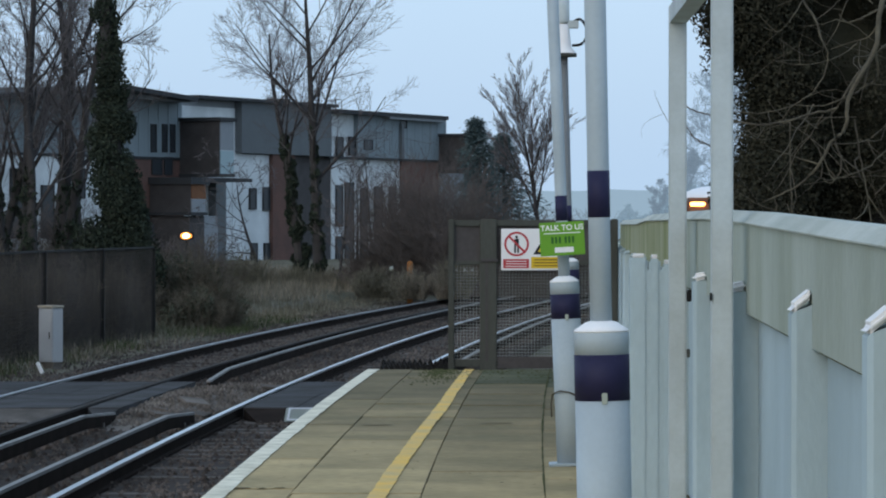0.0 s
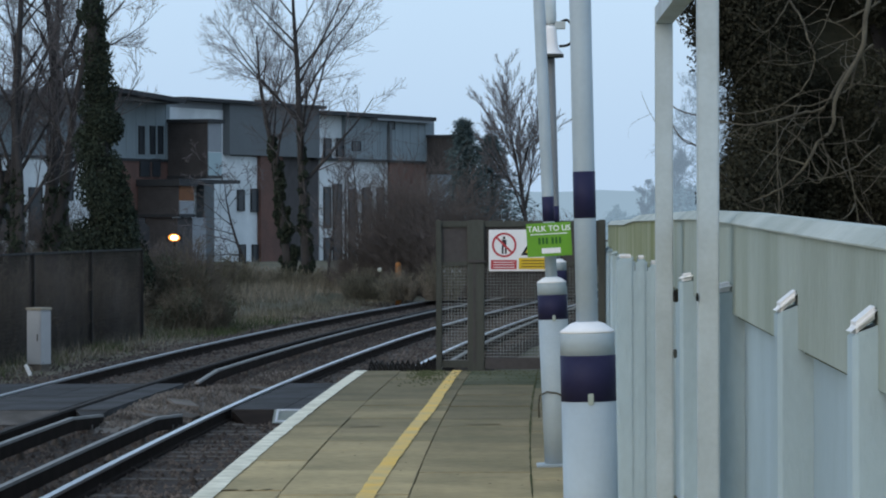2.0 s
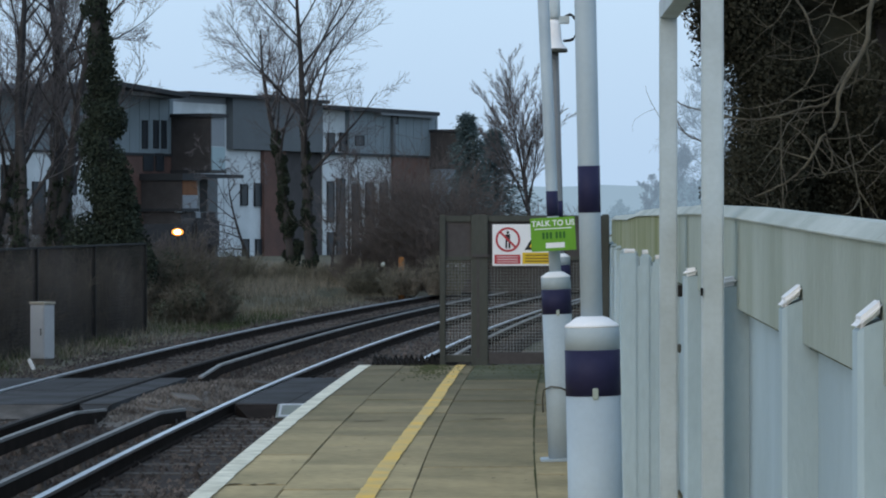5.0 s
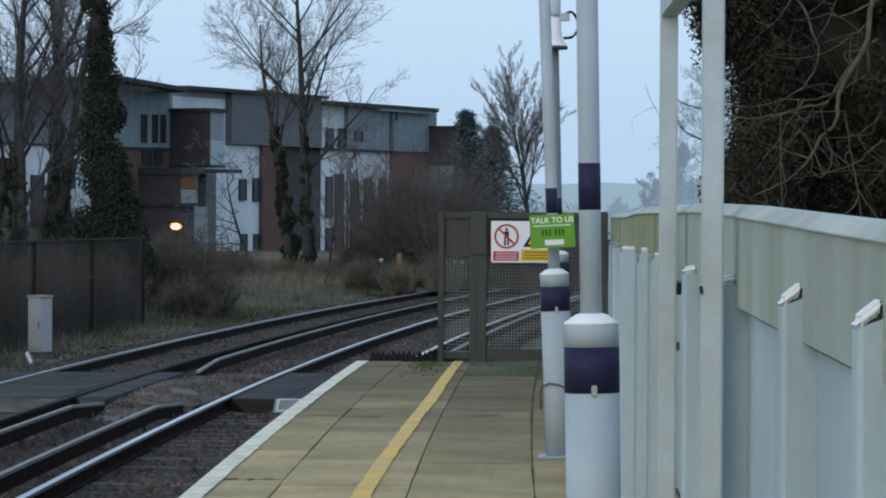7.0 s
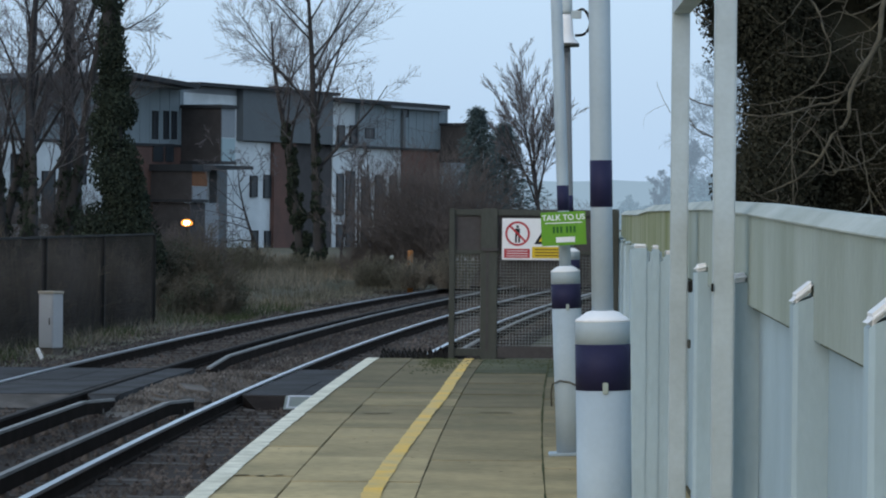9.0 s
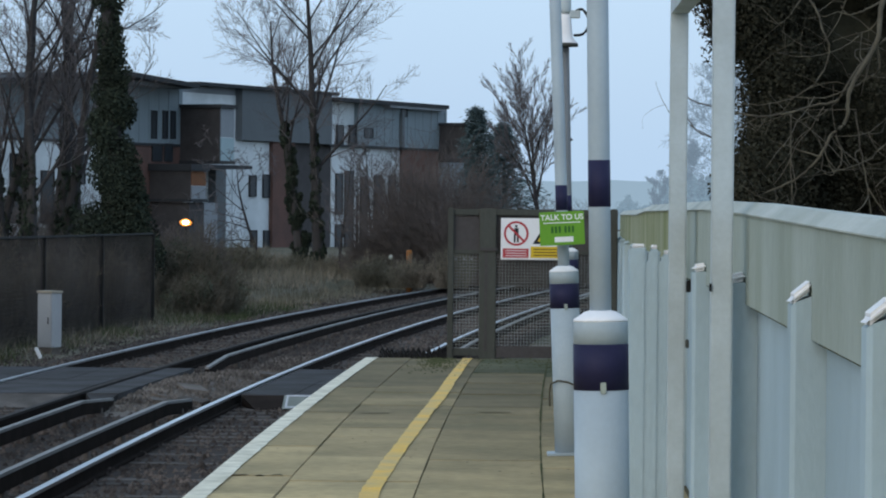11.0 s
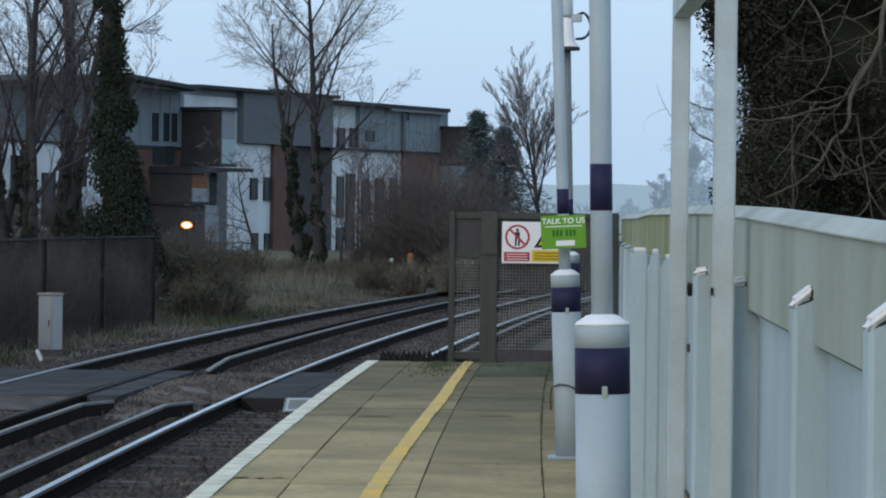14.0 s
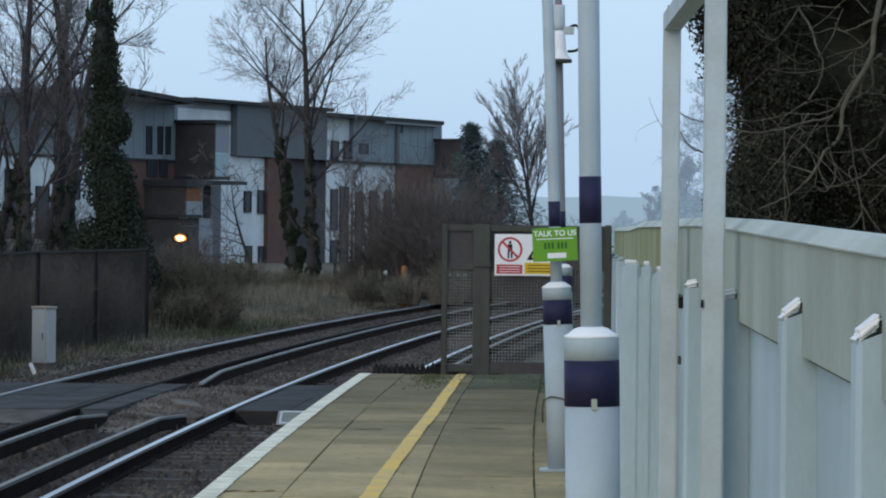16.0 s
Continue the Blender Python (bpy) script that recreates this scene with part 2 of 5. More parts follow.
def ribbon(off0, off1, z0, z1, ys, bm=None):
    """A bar that follows the curve between two offsets and heights."""
    own = bm or bmesh.new()
    prev = None
    for y in ys:
        x = bend(y)
        ring = [own.verts.new(c) for c in ((x + off0, y, z0), (x + off1, y, z0), (x + off1, y, z1), (x + off0, y, z1))]
        if prev:
            for k in range(4):
                own.faces.new((prev[k], prev[(k + 1) % 4], ring[(k + 1) % 4], ring[k]))
        else:
            own.faces.new(ring[::-1])
        prev = ring
    own.faces.new(prev)
    bmesh.ops.recalc_face_normals(own, faces=own.faces)
    return own


def steps(a, b, d):
    n = max(1, round((b - a) / d))
    return [a + (b - a) * i / n for i in range(n + 1)]


# ---- ground ----
def ground_height(x, y):
    o = x - bend(min(max(y, -40), 200))
    bank = -1.30
    if o < -4.2:
        far = min(1.0, (-o - 4.2) / 12)
        bank = -1.16 + 0.5 * far + (0.5 * min(1, max(0, (y - 85) / 60)) if o < -7 else 0)
    elif o > 4.9:
        bank = -0.4
    elif o > 3:
        bank = -1.25 if y > 34 else -1.3
    if y > 120:
        w = min(1, (y - 120) / 60)
        bank = bank * (1 - w) + (-0.35) * w
    return bank


def make_ground():
    xs = [-2500, -600, -200, -80, -50, -36] + [-30 + 0.5 * i for i in range(105)] + [28, 36, 50, 90, 200, 600, 2500]
    ys = [-300, -60, -20] + [1.5 * i for i in range(0, 130)] + [200, 220, 260, 340, 500, 900, 2000, 4200]
    verts = [(x, y, ground_height(x, y) + (0.05 * noise.noise((x * 0.6, y * 0.4, 0)) if abs(x) < 40 and 0 < y < 200 else 0)) for y in ys for x in xs]
    w = len(xs)
    faces = [(j * w + i, j * w + i + 1, j * w + w + i + 1, j * w + w + i) for j in range(len(ys) - 1) for i in range(w - 1)]
    g = raw("ground", verts, faces, M_ground, smooth=True)
    tagged(g, "rough winter grass and bare earth beside railway", "ground", kind="structure")
    bm = ribbon(-4.6, 2.35, -1.5, -1.085, steps(-40, 150, 2))
    tagged(part("ballast_bed", bm, M_ballast), "grimy brown stone ballast under the tracks", "ballast", kind="structure")


make_ground()


# ---- tracks ----
def rail(parent, off, y0, y1, head, label=""):
    ys = steps(y0, y1, 1.5)
    bm = ribbon(off - 0.018, off + 0.018, -1.05, -0.945, ys)
    ribbon(off - 0.07, off + 0.07, -1.075, -1.05, ys, bm)
    r = part("rail", bm, M_rail, parent, label)
    part("rail_head", ribbon(off - 0.035, off + 0.035, -0.945, -0.915, ys), head, r, "steel running surface")
    return r


def conductor(parent, off, y0, y1, ramp_at=None):
    """A live rail on pots; one end dips down in a ramp."""
    ys = steps(y0, y1, 0.8)
    bm, top = bmesh.new(), bmesh.new()
    for own, a0, a1, o in ((bm, -1.0, -0.865, 0.028), (top, -0.865, -0.835, 0.030)):
        prev = None
        for y in ys:
            dip = 0.0 if ramp_at is None else -0.09 * max(0.0, 1 - abs(y - ramp_at) / 2.4)
            x = bend(y) + off
            ring = [own.verts.new(c) for c in ((x - o, y, a0 + dip), (x + o, y, a0 + dip), (x + o, y, a1 + dip), (x - o, y, a1 + dip))]
            if prev:
                for k in range(4):
                    own.faces.new((prev[k], prev[(k + 1) % 4], ring[(k + 1) % 4], ring[k]))
            else:
                own.faces.new(ring[::-1])
            prev = ring
        own.faces.new(prev)
        bmesh.ops.recalc_face_normals(own, faces=own.faces)
    c = part("conductor_rail", bm, M_rail, parent, "rusty raised conductor rail")
    part("contact_strip", top, M_cond_top, c)
    pot = bpy.data.meshes.new("insulator")
    pb = turned([(0.07, 0), (0.07, 0.03), (0.045, 0.06), (0.045, 0.1)], 8)
    pb.to_mesh(pot)
    pb.free()
    for y in steps(y0 + 1, y1 - 1, 2.6):
        hang("insulator", pot, M_sleeper, c).location = (bend(y) + off, y, -1.1)


def make_tracks():
    sl = bpy.data.meshes.new("sleeper")
    sb = box(-1.25, 1.25, -0.125, 0.125, -0.15, 0, 0.012)
    sb.to_mesh(sl)
    sb.free()
    near = thing("railway_track", "curving railway track with bright rails beside the platform", "railway track", group="tracks")
    far = thing("railway_track", "curving railway track with dull rails beside the grassy verge", "railway track", group="tracks")
    rail(near, 0.0, -40, 150, M_rail_top)
    rail(near, 1.505, -40, 150, M_rail_top)
    conductor(near, -0.41, -40, 44.2, 44.2)
    conductor(near, 1.505 + 0.55, 36.5, 150, 36.5)
    rail(far, -3.47, -40, 150, M_rail_mid)
    rail(far, -1.965, -40, 150, M_rail_dull)
    conductor(far, -1.38, -40, 44.2, 44.2)
    conductor(far, -1.32, 53.2, 150, 53.2)
    for parent, c in ((near, 0.7525), (far, -2.7175)):
        for y in steps(18, 110, 0.68):
            s = hang("sleeper", sl, M_sleeper, parent)
            s.location = (bend(y) + c, y, -1.079 + random.uniform(-0.01, 0.006))
            s.rotation_euler = (0, 0, -math.atan(0.00119 * y) + random.uniform(-0.02, 0.02))
    # loose stones
    verts, faces = [], []
    rng = random.Random(4)
    for _ in range(43000):
        y = 22 + 95 * rng.random() ** 1.3
        o = rng.uniform(-5.7, 2.3)
        r = rng.uniform(0.018, 0.045)
        x = bend(y) + o
        z = (-1.075 if o > -4.55 else ground_height(x, y) + 0.012) + rng.uniform(-0.015, 0.01)
        k = len(verts)
        a = rng.random() * 6.28
        for i in range(4):
            verts.append((x + r * math.cos(a + i * 1.57) * rng.uniform(0.7, 1.2), y + r * math.sin(a + i * 1.57) * rng.uniform(0.7, 1.2), z - 0.01))
        verts.append((x + rng.uniform(-r, r) * 0.4, y + rng.uniform(-r, r) * 0.4, z + r * rng.uniform(0.5, 1.0)))
        faces += [(k + i, k + (i + 1) % 4, k + 4) for i in range(4)]
    rub_v, rub_f = [], []
    for _ in range(3600):
        y, o = rng.uniform(43.5, 62), rng.uniform(-1.42, -0.12)
        if y > 52.5 and o < -1.2:
            continue
        x, r = bend(y) + o, rng.uniform(0.02, 0.055)
        z = -1.085 + 0.15 * max(0, 1 - abs(y - 49) / 6) ** 0.5 * min(1, max(0, (-o - 0.1) / 0.6)) + rng.uniform(-0.01, 0.012)
        k, a = len(rub_v), rng.random() * 6.28
        for i in range(4):
            rub_v.append((x + r * math.cos(a + i * 1.57) * rng.uniform(0.7, 1.2), y + r * math.sin(a + i * 1.57) * rng.uniform(0.7, 1.2), z - 0.03))
        rub_v.append((x + rng.uniform(-r, r) * 0.4, y + rng.uniform(-r, r) * 0.4, z + r * rng.uniform(0.4, 0.8)))
        rub_f += [(k + i, k + (i + 1) % 4, k + 4) for i in range(4)]
    tagged(raw("rubble", rub_v, rub_f, M_rubble), "pale rubble heaped between the tracks by the crossing", "rubble", kind="stuff")
    mound = bmesh.new()
    grid = [[mound.verts.new((bend(y) + o, y, -1.10 + 0.15 * max(0, 1 - abs(y - 49) / 6) ** 0.5 * min(1, max(0, (-o - 0.1) / 0.6)))) for o in steps(-1.44, -0.08, 0.12)] for y in steps(42, 56, 0.7)]
    for a, b in zip(grid, grid[1:]):
        for i in range(len(a) - 1):
            mound.faces.new((a[i], a[i + 1], b[i + 1], b[i]))
    tagged(part("rubble_mound", mound, M_rubble), "low mound of pale dirt between the tracks", "mound", kind="structure")
    for k, (y, o, l, a) in enumerate(((44.9, -0.75, 0.5, 20), (45.2, -0.5, 0.4, -30), (46.0, -0.9, 0.6, 60), (52.6, -0.3, 0.35, 10))):
        bo = part("broken_board", box(-l / 2, l / 2, -0.1, 0.1, -0.02, 0.02, 0.006), M_sleeper)
        bo.matrix_basis = pose(bend(y) + o, y, -1.0, 8, 6, a)
        tagged(bo, "broken piece of board lying between the tracks", "board", group="broken boards")
    slab = part("broken_slab", box(-0.17, 0.17, -0.42, 0.42, -0.02, 0.02, 0.012), M_rubble)
    slab.matrix_basis = pose(bend(47.2) - 0.75, 47.2, -0.945, 3, 7, 12)
    tagged(slab, "pale broken concrete slab on the rubble between tracks", "slab")
    tagged(raw("ballast_stones", verts, faces, M_stone), "grey-brown crushed ballast stones round the rails", "ballast", kind="stuff")


make_tracks()


def make_crossing():
    th = thing("foot_crossing", "dark boarded foot crossing over both tracks", "level crossing")
    for a, b in ((-5.6, -3.56), (-3.36, -2.06), (-1.86, -1.45), (0.09, 1.40), (1.60, 2.28)):
        n = max(1, round((b - a) / 0.66))
        for i in range(n):
            u0, u1 = a + (b - a) * i / n, a + (b - a) * (i + 1) / n
            for y0, y1 in ((45.3, 49.0), (49.02, 52.8)):
                part("board", ribbon(u0 + 0.004, u1 - 0.004, -1.06, -0.925 + random.uniform(-0.004, 0.004), steps(y0, y1, 2)), M_cross, th)
        # sloping end plate
        for ye, s in ((45.3, -1), (52.8, 1)):
            bm = bmesh.new()
            x = bend(ye)
            q = [bm.verts.new(c) for c in ((x + a + 0.01, ye, -0.935), (x + b - 0.01, ye, -0.935), (x + b - 0.22, ye + s * 0.8, -1.07), (x + a + 0.22, ye + s * 0.8, -1.07),
                                           (x + a + 0.01, ye, -1.07), (x + b - 0.01, ye, -1.07))]
            for f in ((0, 1, 2, 3), (0, 3, 4), (1, 5, 2), (4, 3, 2, 5), (0, 4, 5, 1)):
                bm.faces.new([q[k] for k in f])
            bmesh.ops.recalc_face_normals(bm, faces=bm.faces)
            # near-track ramp coloured dark to stand for an open shaded gap
            part("end_ramp", bm, M_rail if a == 0.09 and s < 0 else M_sleeper if a < -3 else M_cross, th)
    # painted plate on the ramp beside the platform
    x = bend(44.9)

    def plate(name, o0, o1, y0, y1, lift, material, label=""):
        bm = bmesh.new()
        z0, z1 = (-0.935 - 0.169 * (45.3 - y) + lift for y in (y0, y1))
        v = [bm.verts.new(c) for c in ((x + o0, y0, z0), (x + o1, y0, z0), (x + o1, y1, z1), (x + o0, y1, z1))]
        bm.faces.new(v)
        bmesh.ops.solidify(bm, geom=bm.faces, thickness=0.006)
        part(name, bm, material, th, label)

    plate("edge_marker", 0.66, 1.38, 44.5, 45.28, 0.012, M_coping, "pale painted edge plate")
    for o0, o1, y0, y1 in ((0.69, 1.36, 45.16, 45.25), (0.69, 1.36, 44.53, 44.62), (0.69, 0.72, 44.62, 45.16)):
        plate("painted_bar", o0, o1, y0, y1, 0.022, M_signwhite)


make_crossing()


# ---- platform ----
PLAT_END = 34.2
COLS = (2.415, 2.85, 3.52, 4.15, 4.86)


def make_platform():
    base = part("platform", ribbon(2.62, 5.0, -1.4, -0.075, steps(-40, PLAT_END - 0.02, 2)), M_face)
    tagged(base, "brick-faced station platform paved with worn buff slabs", "platform", kind="structure")
    part("bedding", ribbon(2.47, 4.9, -0.09, -0.012, steps(-40, PLAT_END - 0.03, 1.5)), M_joint, base)
    rng = random.Random(9)
    for c in range(4):
        o0, o1 = COLS[c], COLS[c + 1]
        y = 8.0 + (0.0, 0.35, 0.15, 0.5)[c]
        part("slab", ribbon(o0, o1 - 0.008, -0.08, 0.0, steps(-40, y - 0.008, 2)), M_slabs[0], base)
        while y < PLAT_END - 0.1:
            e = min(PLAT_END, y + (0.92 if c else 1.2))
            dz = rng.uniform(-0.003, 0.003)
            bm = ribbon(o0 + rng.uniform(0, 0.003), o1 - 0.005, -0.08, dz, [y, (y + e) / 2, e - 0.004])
            # tone steps darker with distance, sooner on the two columns by the fence
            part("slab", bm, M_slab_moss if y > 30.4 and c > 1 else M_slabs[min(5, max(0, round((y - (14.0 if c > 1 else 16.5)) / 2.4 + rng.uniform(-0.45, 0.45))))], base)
            y = e
    # painted lines, uneven at their edges
    for name, o, w, material, lab in (("white_edge_line", 2.418, 0.112, M_white_line, "worn white painted platform edge line"),
                                      ("yellow_safety_line", 3.25, 0.093, M_yellow_line, "worn yellow painted safety line")):
        verts, faces = [], []
        ja = jb = 0.0
        for i, y in enumerate(steps(-40, PLAT_END - 0.03, 0.12)):
            if name[0] == "y" and i % 8 == 0:
                ja, jb = rng.uniform(-0.004, 0.004), rng.uniform(-0.005, 0.005)
            x = bend(y) + (0.085 * min(1, max(0, (y - 18) / 9)) if name[0] == "y" else 0)
            verts += [(x + o + ja + (rng.uniform(-0.004, 0.004) if name[0] == "y" else 0), y, 0.0065), (x + o + w + jb + rng.uniform(-0.004, 0.004), y, 0.0065)]
            if i:
                faces.append((2 * i - 2, 2 * i - 1, 2 * i + 1, 2 * i))
        line = raw(name, verts, faces, material, base, lab)
    # dirt along the joints and scattered specks
    for o in (2.85, 3.52, 4.15):
        verts, faces = [], []
        for i, y in enumerate(steps(12, PLAT_END - 0.1, 0.09)):
            w = max(0.0008, (0.008 if o > 4 else 0.0032) * (0.55 + noise.noise((y * 1.3, o, 0)) + 0.5 * noise.noise((y * 6, o, 4))))
            x = bend(y) + o - 0.004
            verts += [(x - w, y, 0.0045), (x + w, y, 0.0045)]
            if i:
                faces.append((2 * i - 2, 2 * i - 1, 2 * i + 1, 2 * i))
        raw("joint_dirt", verts, faces, M_moss_shadow if o > 4 else M_joint, base)
    for k in range(60):
        y, o, r = rng.uniform(16.5, 31), rng.uniform(2.6, 4.7), rng.uniform(0.004, 0.013)
        x = bend(y) + o
        n = 7
        raw("dirt_speck", [(x + r * rng.uniform(0.5, 1.3) * math.cos(6.283 * a / n), y + 2.5 * r * rng.uniform(0.5, 1.3) * math.sin(6.283 * a / n), 0.0045) for a in range(n)], [tuple(range(n))], M_joint, base)
    for y, o0, o1 in ((18.78, 2.52, 2.62), (18.76, 2.64, 2.70), (18.79, 2.72, 2.80), (24.7, 2.9, 3.12), (24.9, 3.7, 3.95), (29.6, 3.9, 4.1)):
        raw("crack", [(bend(y) + o0, y, 0.0045), (bend(y) + o1, y + 0.02, 0.0045), (bend(y) + o1 - 0.02, y + 0.09, 0.0045), (bend(y) + o0 + 0.03, y + 0.07, 0.0045)], [(0, 1, 2, 3)], M_joint, base)
    # moss and dirt at the end
    verts, faces = [], []
    for _ in range(700):
        y = PLAT_END - abs(rng.gauss(0, 1.3)) - 0.02
        o = rng.uniform(3.05, 4.8) if rng.random() < 0.3 else rng.gauss(3.13, 0.09)
        if y < 30:
            continue
        x, r = bend(y) + o, rng.uniform(0.006, 0.014)
        k = len(verts)
        verts += [(x - r, y, 0.004), (x + r, y, 0.004), (x, y + r * 2, 0.006 + r * 0.5)]
        faces.append((k, k + 1, k + 2))
    tagged(raw("moss", verts, faces, M_moss_shadow), "dark green moss on the platform end", "moss", kind="stuff")


make_platform()


def lamp_post(y, off, lean, label, shaft=None):
    """A painted column: wide base with a navy band, domed collar, thin shaft."""
    x = bend(y) + off
    th = thing("lamp_post", label, "lamp post", pose(x, y, 0.001, 0, lean, 0), "lamp posts on the platform")
    R, s = 0.084, 0.0335
    part("base", turned([(R, 0.0), (R, 0.84)]), M_post, th)
    part("base_band", turned([(R + 0.001, 0.84), (R + 0.001, 0.98)]), M_navy, th, "navy painted band")
    part("collar", turned([(R, 0.98), (R, 1.05), (R * 0.98, 1.053)]), M_post, th)
    part("dome", turned([(R * 1.01, 1.049), (R * 0.99, 1.056), (R * 0.8, 1.066), (R * 0.6, 1.078), (s, 1.083)]), M_dome, th, "white domed collar cap")
    part("shaft", turned([(s, 1.08), (s, 1.40), (s, 1.543), (s * 0.97, 5.2)], 24), shaft or M_post, th)
    part("shaft_band", turned([(s + 0.001, 1.40), (s + 0.001, 1.543)], 24), M_navy, th, "navy painted band")
    part("foot_plate", box(-0.13, 0.13, -0.12, 0.12, 0.0, 0.016, 0.004), M_post, th)
    part("lantern_arm", tube([(0, 0, 5.15), (-0.3, 0, 5.4), (-0.7, 0, 5.45)], 0.03), M_post, th)
    part("lantern", box(-1.1, -0.6, -0.12, 0.12, 5.4, 5.5, 0.03), M_cabinet, th)
    part("patch", box(-0.006, 0.012, -R - 0.004, -R + 0.004, 0.83, 0.865, 0.002), M_concrete, th, "flaked paint patch")
    return th


post_a = lamp_post(11.06, 4.262, -1.1, "white lamp post with navy bands on a wide base")
post_b = lamp_post(20.65, 4.313, -2.4, "white lamp post with navy bands and a green notice")
# this shaft is a darker grey than the other two
post_c = lamp_post(31.6, 4.366, -1.5, "white lamp post with navy bands and a loudspeaker near the gate", M_shaft_grey)


part("rust_band", turned([(0.0345, 3.22), (0.0345, 3.36)], 24), M_signred, post_c, "red-brown band")


def make_cable_loop():
    x, y = 0.0, 0.0
    pts = [(x + 0.085 * math.cos(a) - 0.0, y - 0.088 * math.sin(a) - 0.01, 0.30 + z) for a, z in ((3.25, -0.02), (3.2, 0.02), (3.1, 0.06), (2.7, 0.11), (2.2, 0.13), (1.5, 0.12), (0.8, 0.09))]
    pts = [(p[0] - (0.02 if i < 4 else 0.005), p[1], p[2] + 0.0) for i, p in enumerate(pts)]
    part("cable", tube(pts, 0.005, 6), M_palebranch, post_b, "thin grey cable looped round the base")


make_cable_loop()


def make_speaker():
    th = part("loudspeaker", turned([(0.03, 0.0), (0.042, 0.03), (0.05, 0.12), (0.055, 0.155), (0.082, 0.185), (0.086, 0.2), (0.06, 0.205)], 20), M_dome)
    x, y = bend(31.6) + 4.35, 31.6
    th.matrix_basis = pose(x - 0.07, y - 0.08, 3.13, 180, 0, 0) @ Matrix.Diagonal((1.35, 1.35, 1.35, 1.0))
    tagged(th, "white horn loudspeaker clamped to a lamp post", "loudspeaker")
    part("bracket", box(0.02, 0.10, -0.03, 0.02, -0.02, 0.03, 0.004), M_frame, th)
    part("cable", tube(arc([(0.05, -0.02, 0.0), (0.11, -0.02, -0.03), (0.15, -0.02, 0.02), (0.155, -0.02, 0.08), (0.12, -0.02, 0.13), (0.06, -0.02, 0.14)]), 0.009, 8), M_black, th, "black looping cable")
    part("horn_mouth", turned([(0.088, 0.192), (0.089, 0.214), (0.06, 0.216)], 20), M_gate, th, "grey horn rim")
    part("body_cap", turned([(0.04, -0.16), (0.042, -0.02), (0.036, 0.0)], 16), M_frame, th)


make_speaker()


def lettering(name, body, size, loc, material, parent, rot=(90, 0, 0)):
    cu = bpy.data.curves.new(name, "FONT")
    cu.body, cu.size, cu.align_x, cu.align_y, cu.extrude = body, size, "CENTER", "CENTER", 0.0006
    cu.offset = size * 0.02
    cu.materials.append(material)
    ob = new(name, cu)
    ob.parent = parent
    ob.rotation_euler = [radians(a) for a in rot]
    ob.location = loc
    return ob


def make_green_notice():
    y = 20.50
    th = part("green_notice", box(-0.127, 0.127, -0.004, 0.004, -0.095, 0.095, 0.002), M_signgreen)
    th.matrix_basis = pose(0.677, y, 1.297, 0, -3.0, 0)
    tagged(th, "bright green helpline notice strapped to a lamp post", "sign")
    lettering("heading", "TALK TO US", 0.044, (0.002, -0.0045, 0.062), M_signwhite, th)
    part("thin_line", box(-0.105, 0.105, -0.0055, -0.0042, 0.030, 0.035), M_signwhite, th)
    for i in range(6):
        x = -0.062 + 0.021 * i + (0.012 if i > 2 else 0)
        part("number_bar", box(x, x + 0.013, -0.0055, -0.0042, -0.025, 0.012), M_darkgreen, th, "dark printed bar")
    part("white_label", box(-0.045, 0.062, -0.0055, -0.0042, -0.078, -0.048), M_signwhite, th)
    part("strap", box(-0.015, 0.05, 0.004, 0.05, -0.03, 0.03), M_frame, th)


make_green_notice()


# ---- gate at the platform's end ----
def make_gate():
    y = 34.55
    th = thing("platform_end_gate", "weathered timber gate with steel mesh closing the platform end", "gate", pose(0, y, 0))
    xr = bend(y) + 4.80
    for x0, x1, z1 in ((0.05, 0.108, 1.43), (0.352, 0.515, 1.43), (xr - 0.08, xr - 0.01, 1.43)):
        part("gate_post", box(x0, x1, -0.05, 0.05, -0.3, z1, 0.008), M_gate, th)
    part("narrow_post", box(0.405, 0.43, -0.056, -0.04, 0.06, 1.04, 0.004), M_timber_shade, th)
    for x0, x1 in ((0.108, 0.352), (0.515, xr - 0.08)):
        part("top_rail", box(x0, x1, -0.03, 0.03, 1.36, 1.42, 0.005), M_gate, th)
        part("middle_rail", box(x0, x1, -0.03, 0.03, 0.99, 1.03, 0.004), M_gate, th)
        part("bottom_rail", box(x0, x1, -0.03, 0.03, 0.015, 0.085, 0.005), M_gate, th)
        bm = bmesh.new()
        for x in steps(x0, x1, 0.030):
            box(x - 0.0017, x + 0.0017, -0.003, 0.003, 0.08, 1.0, bm=bm)
        for z in steps(0.09, 0.99, 0.030):
            box(x0, x1, -0.006, -0.001, z - 0.0017, z + 0.0017, bm=bm)
        part("mesh_panel", bm, M_mesh, th, "galvanised square wire mesh")
    part("dark_infill", box(0.108, 0.352, -0.008, 0.008, 1.03, 1.36), M_timber_shade, th, "dark upper infill panel")
    part("upper_infill", box(0.515, xr - 0.08, 0.004, 0.016, 1.03, 1.36), M_timber_shade, th, "dark upper infill panel")
    part("latch", box(0.36, 0.53, -0.07, -0.05, 1.02, 1.05, 0.004), M_timber_shade, th)
    part("kick_board", box(0.52, xr - 0.09, -0.04, -0.02, 0.0, 0.11, 0.004), M_timber_shade, th)
    for a, b in ((0.12, 0.20), (0.2, 0.26), (0.27, 0.34)):
        part("mesh_tag", box(a, a + 0.018, -0.012, -0.006, 0.93, 0.95), M_mesh, th)


make_gate()


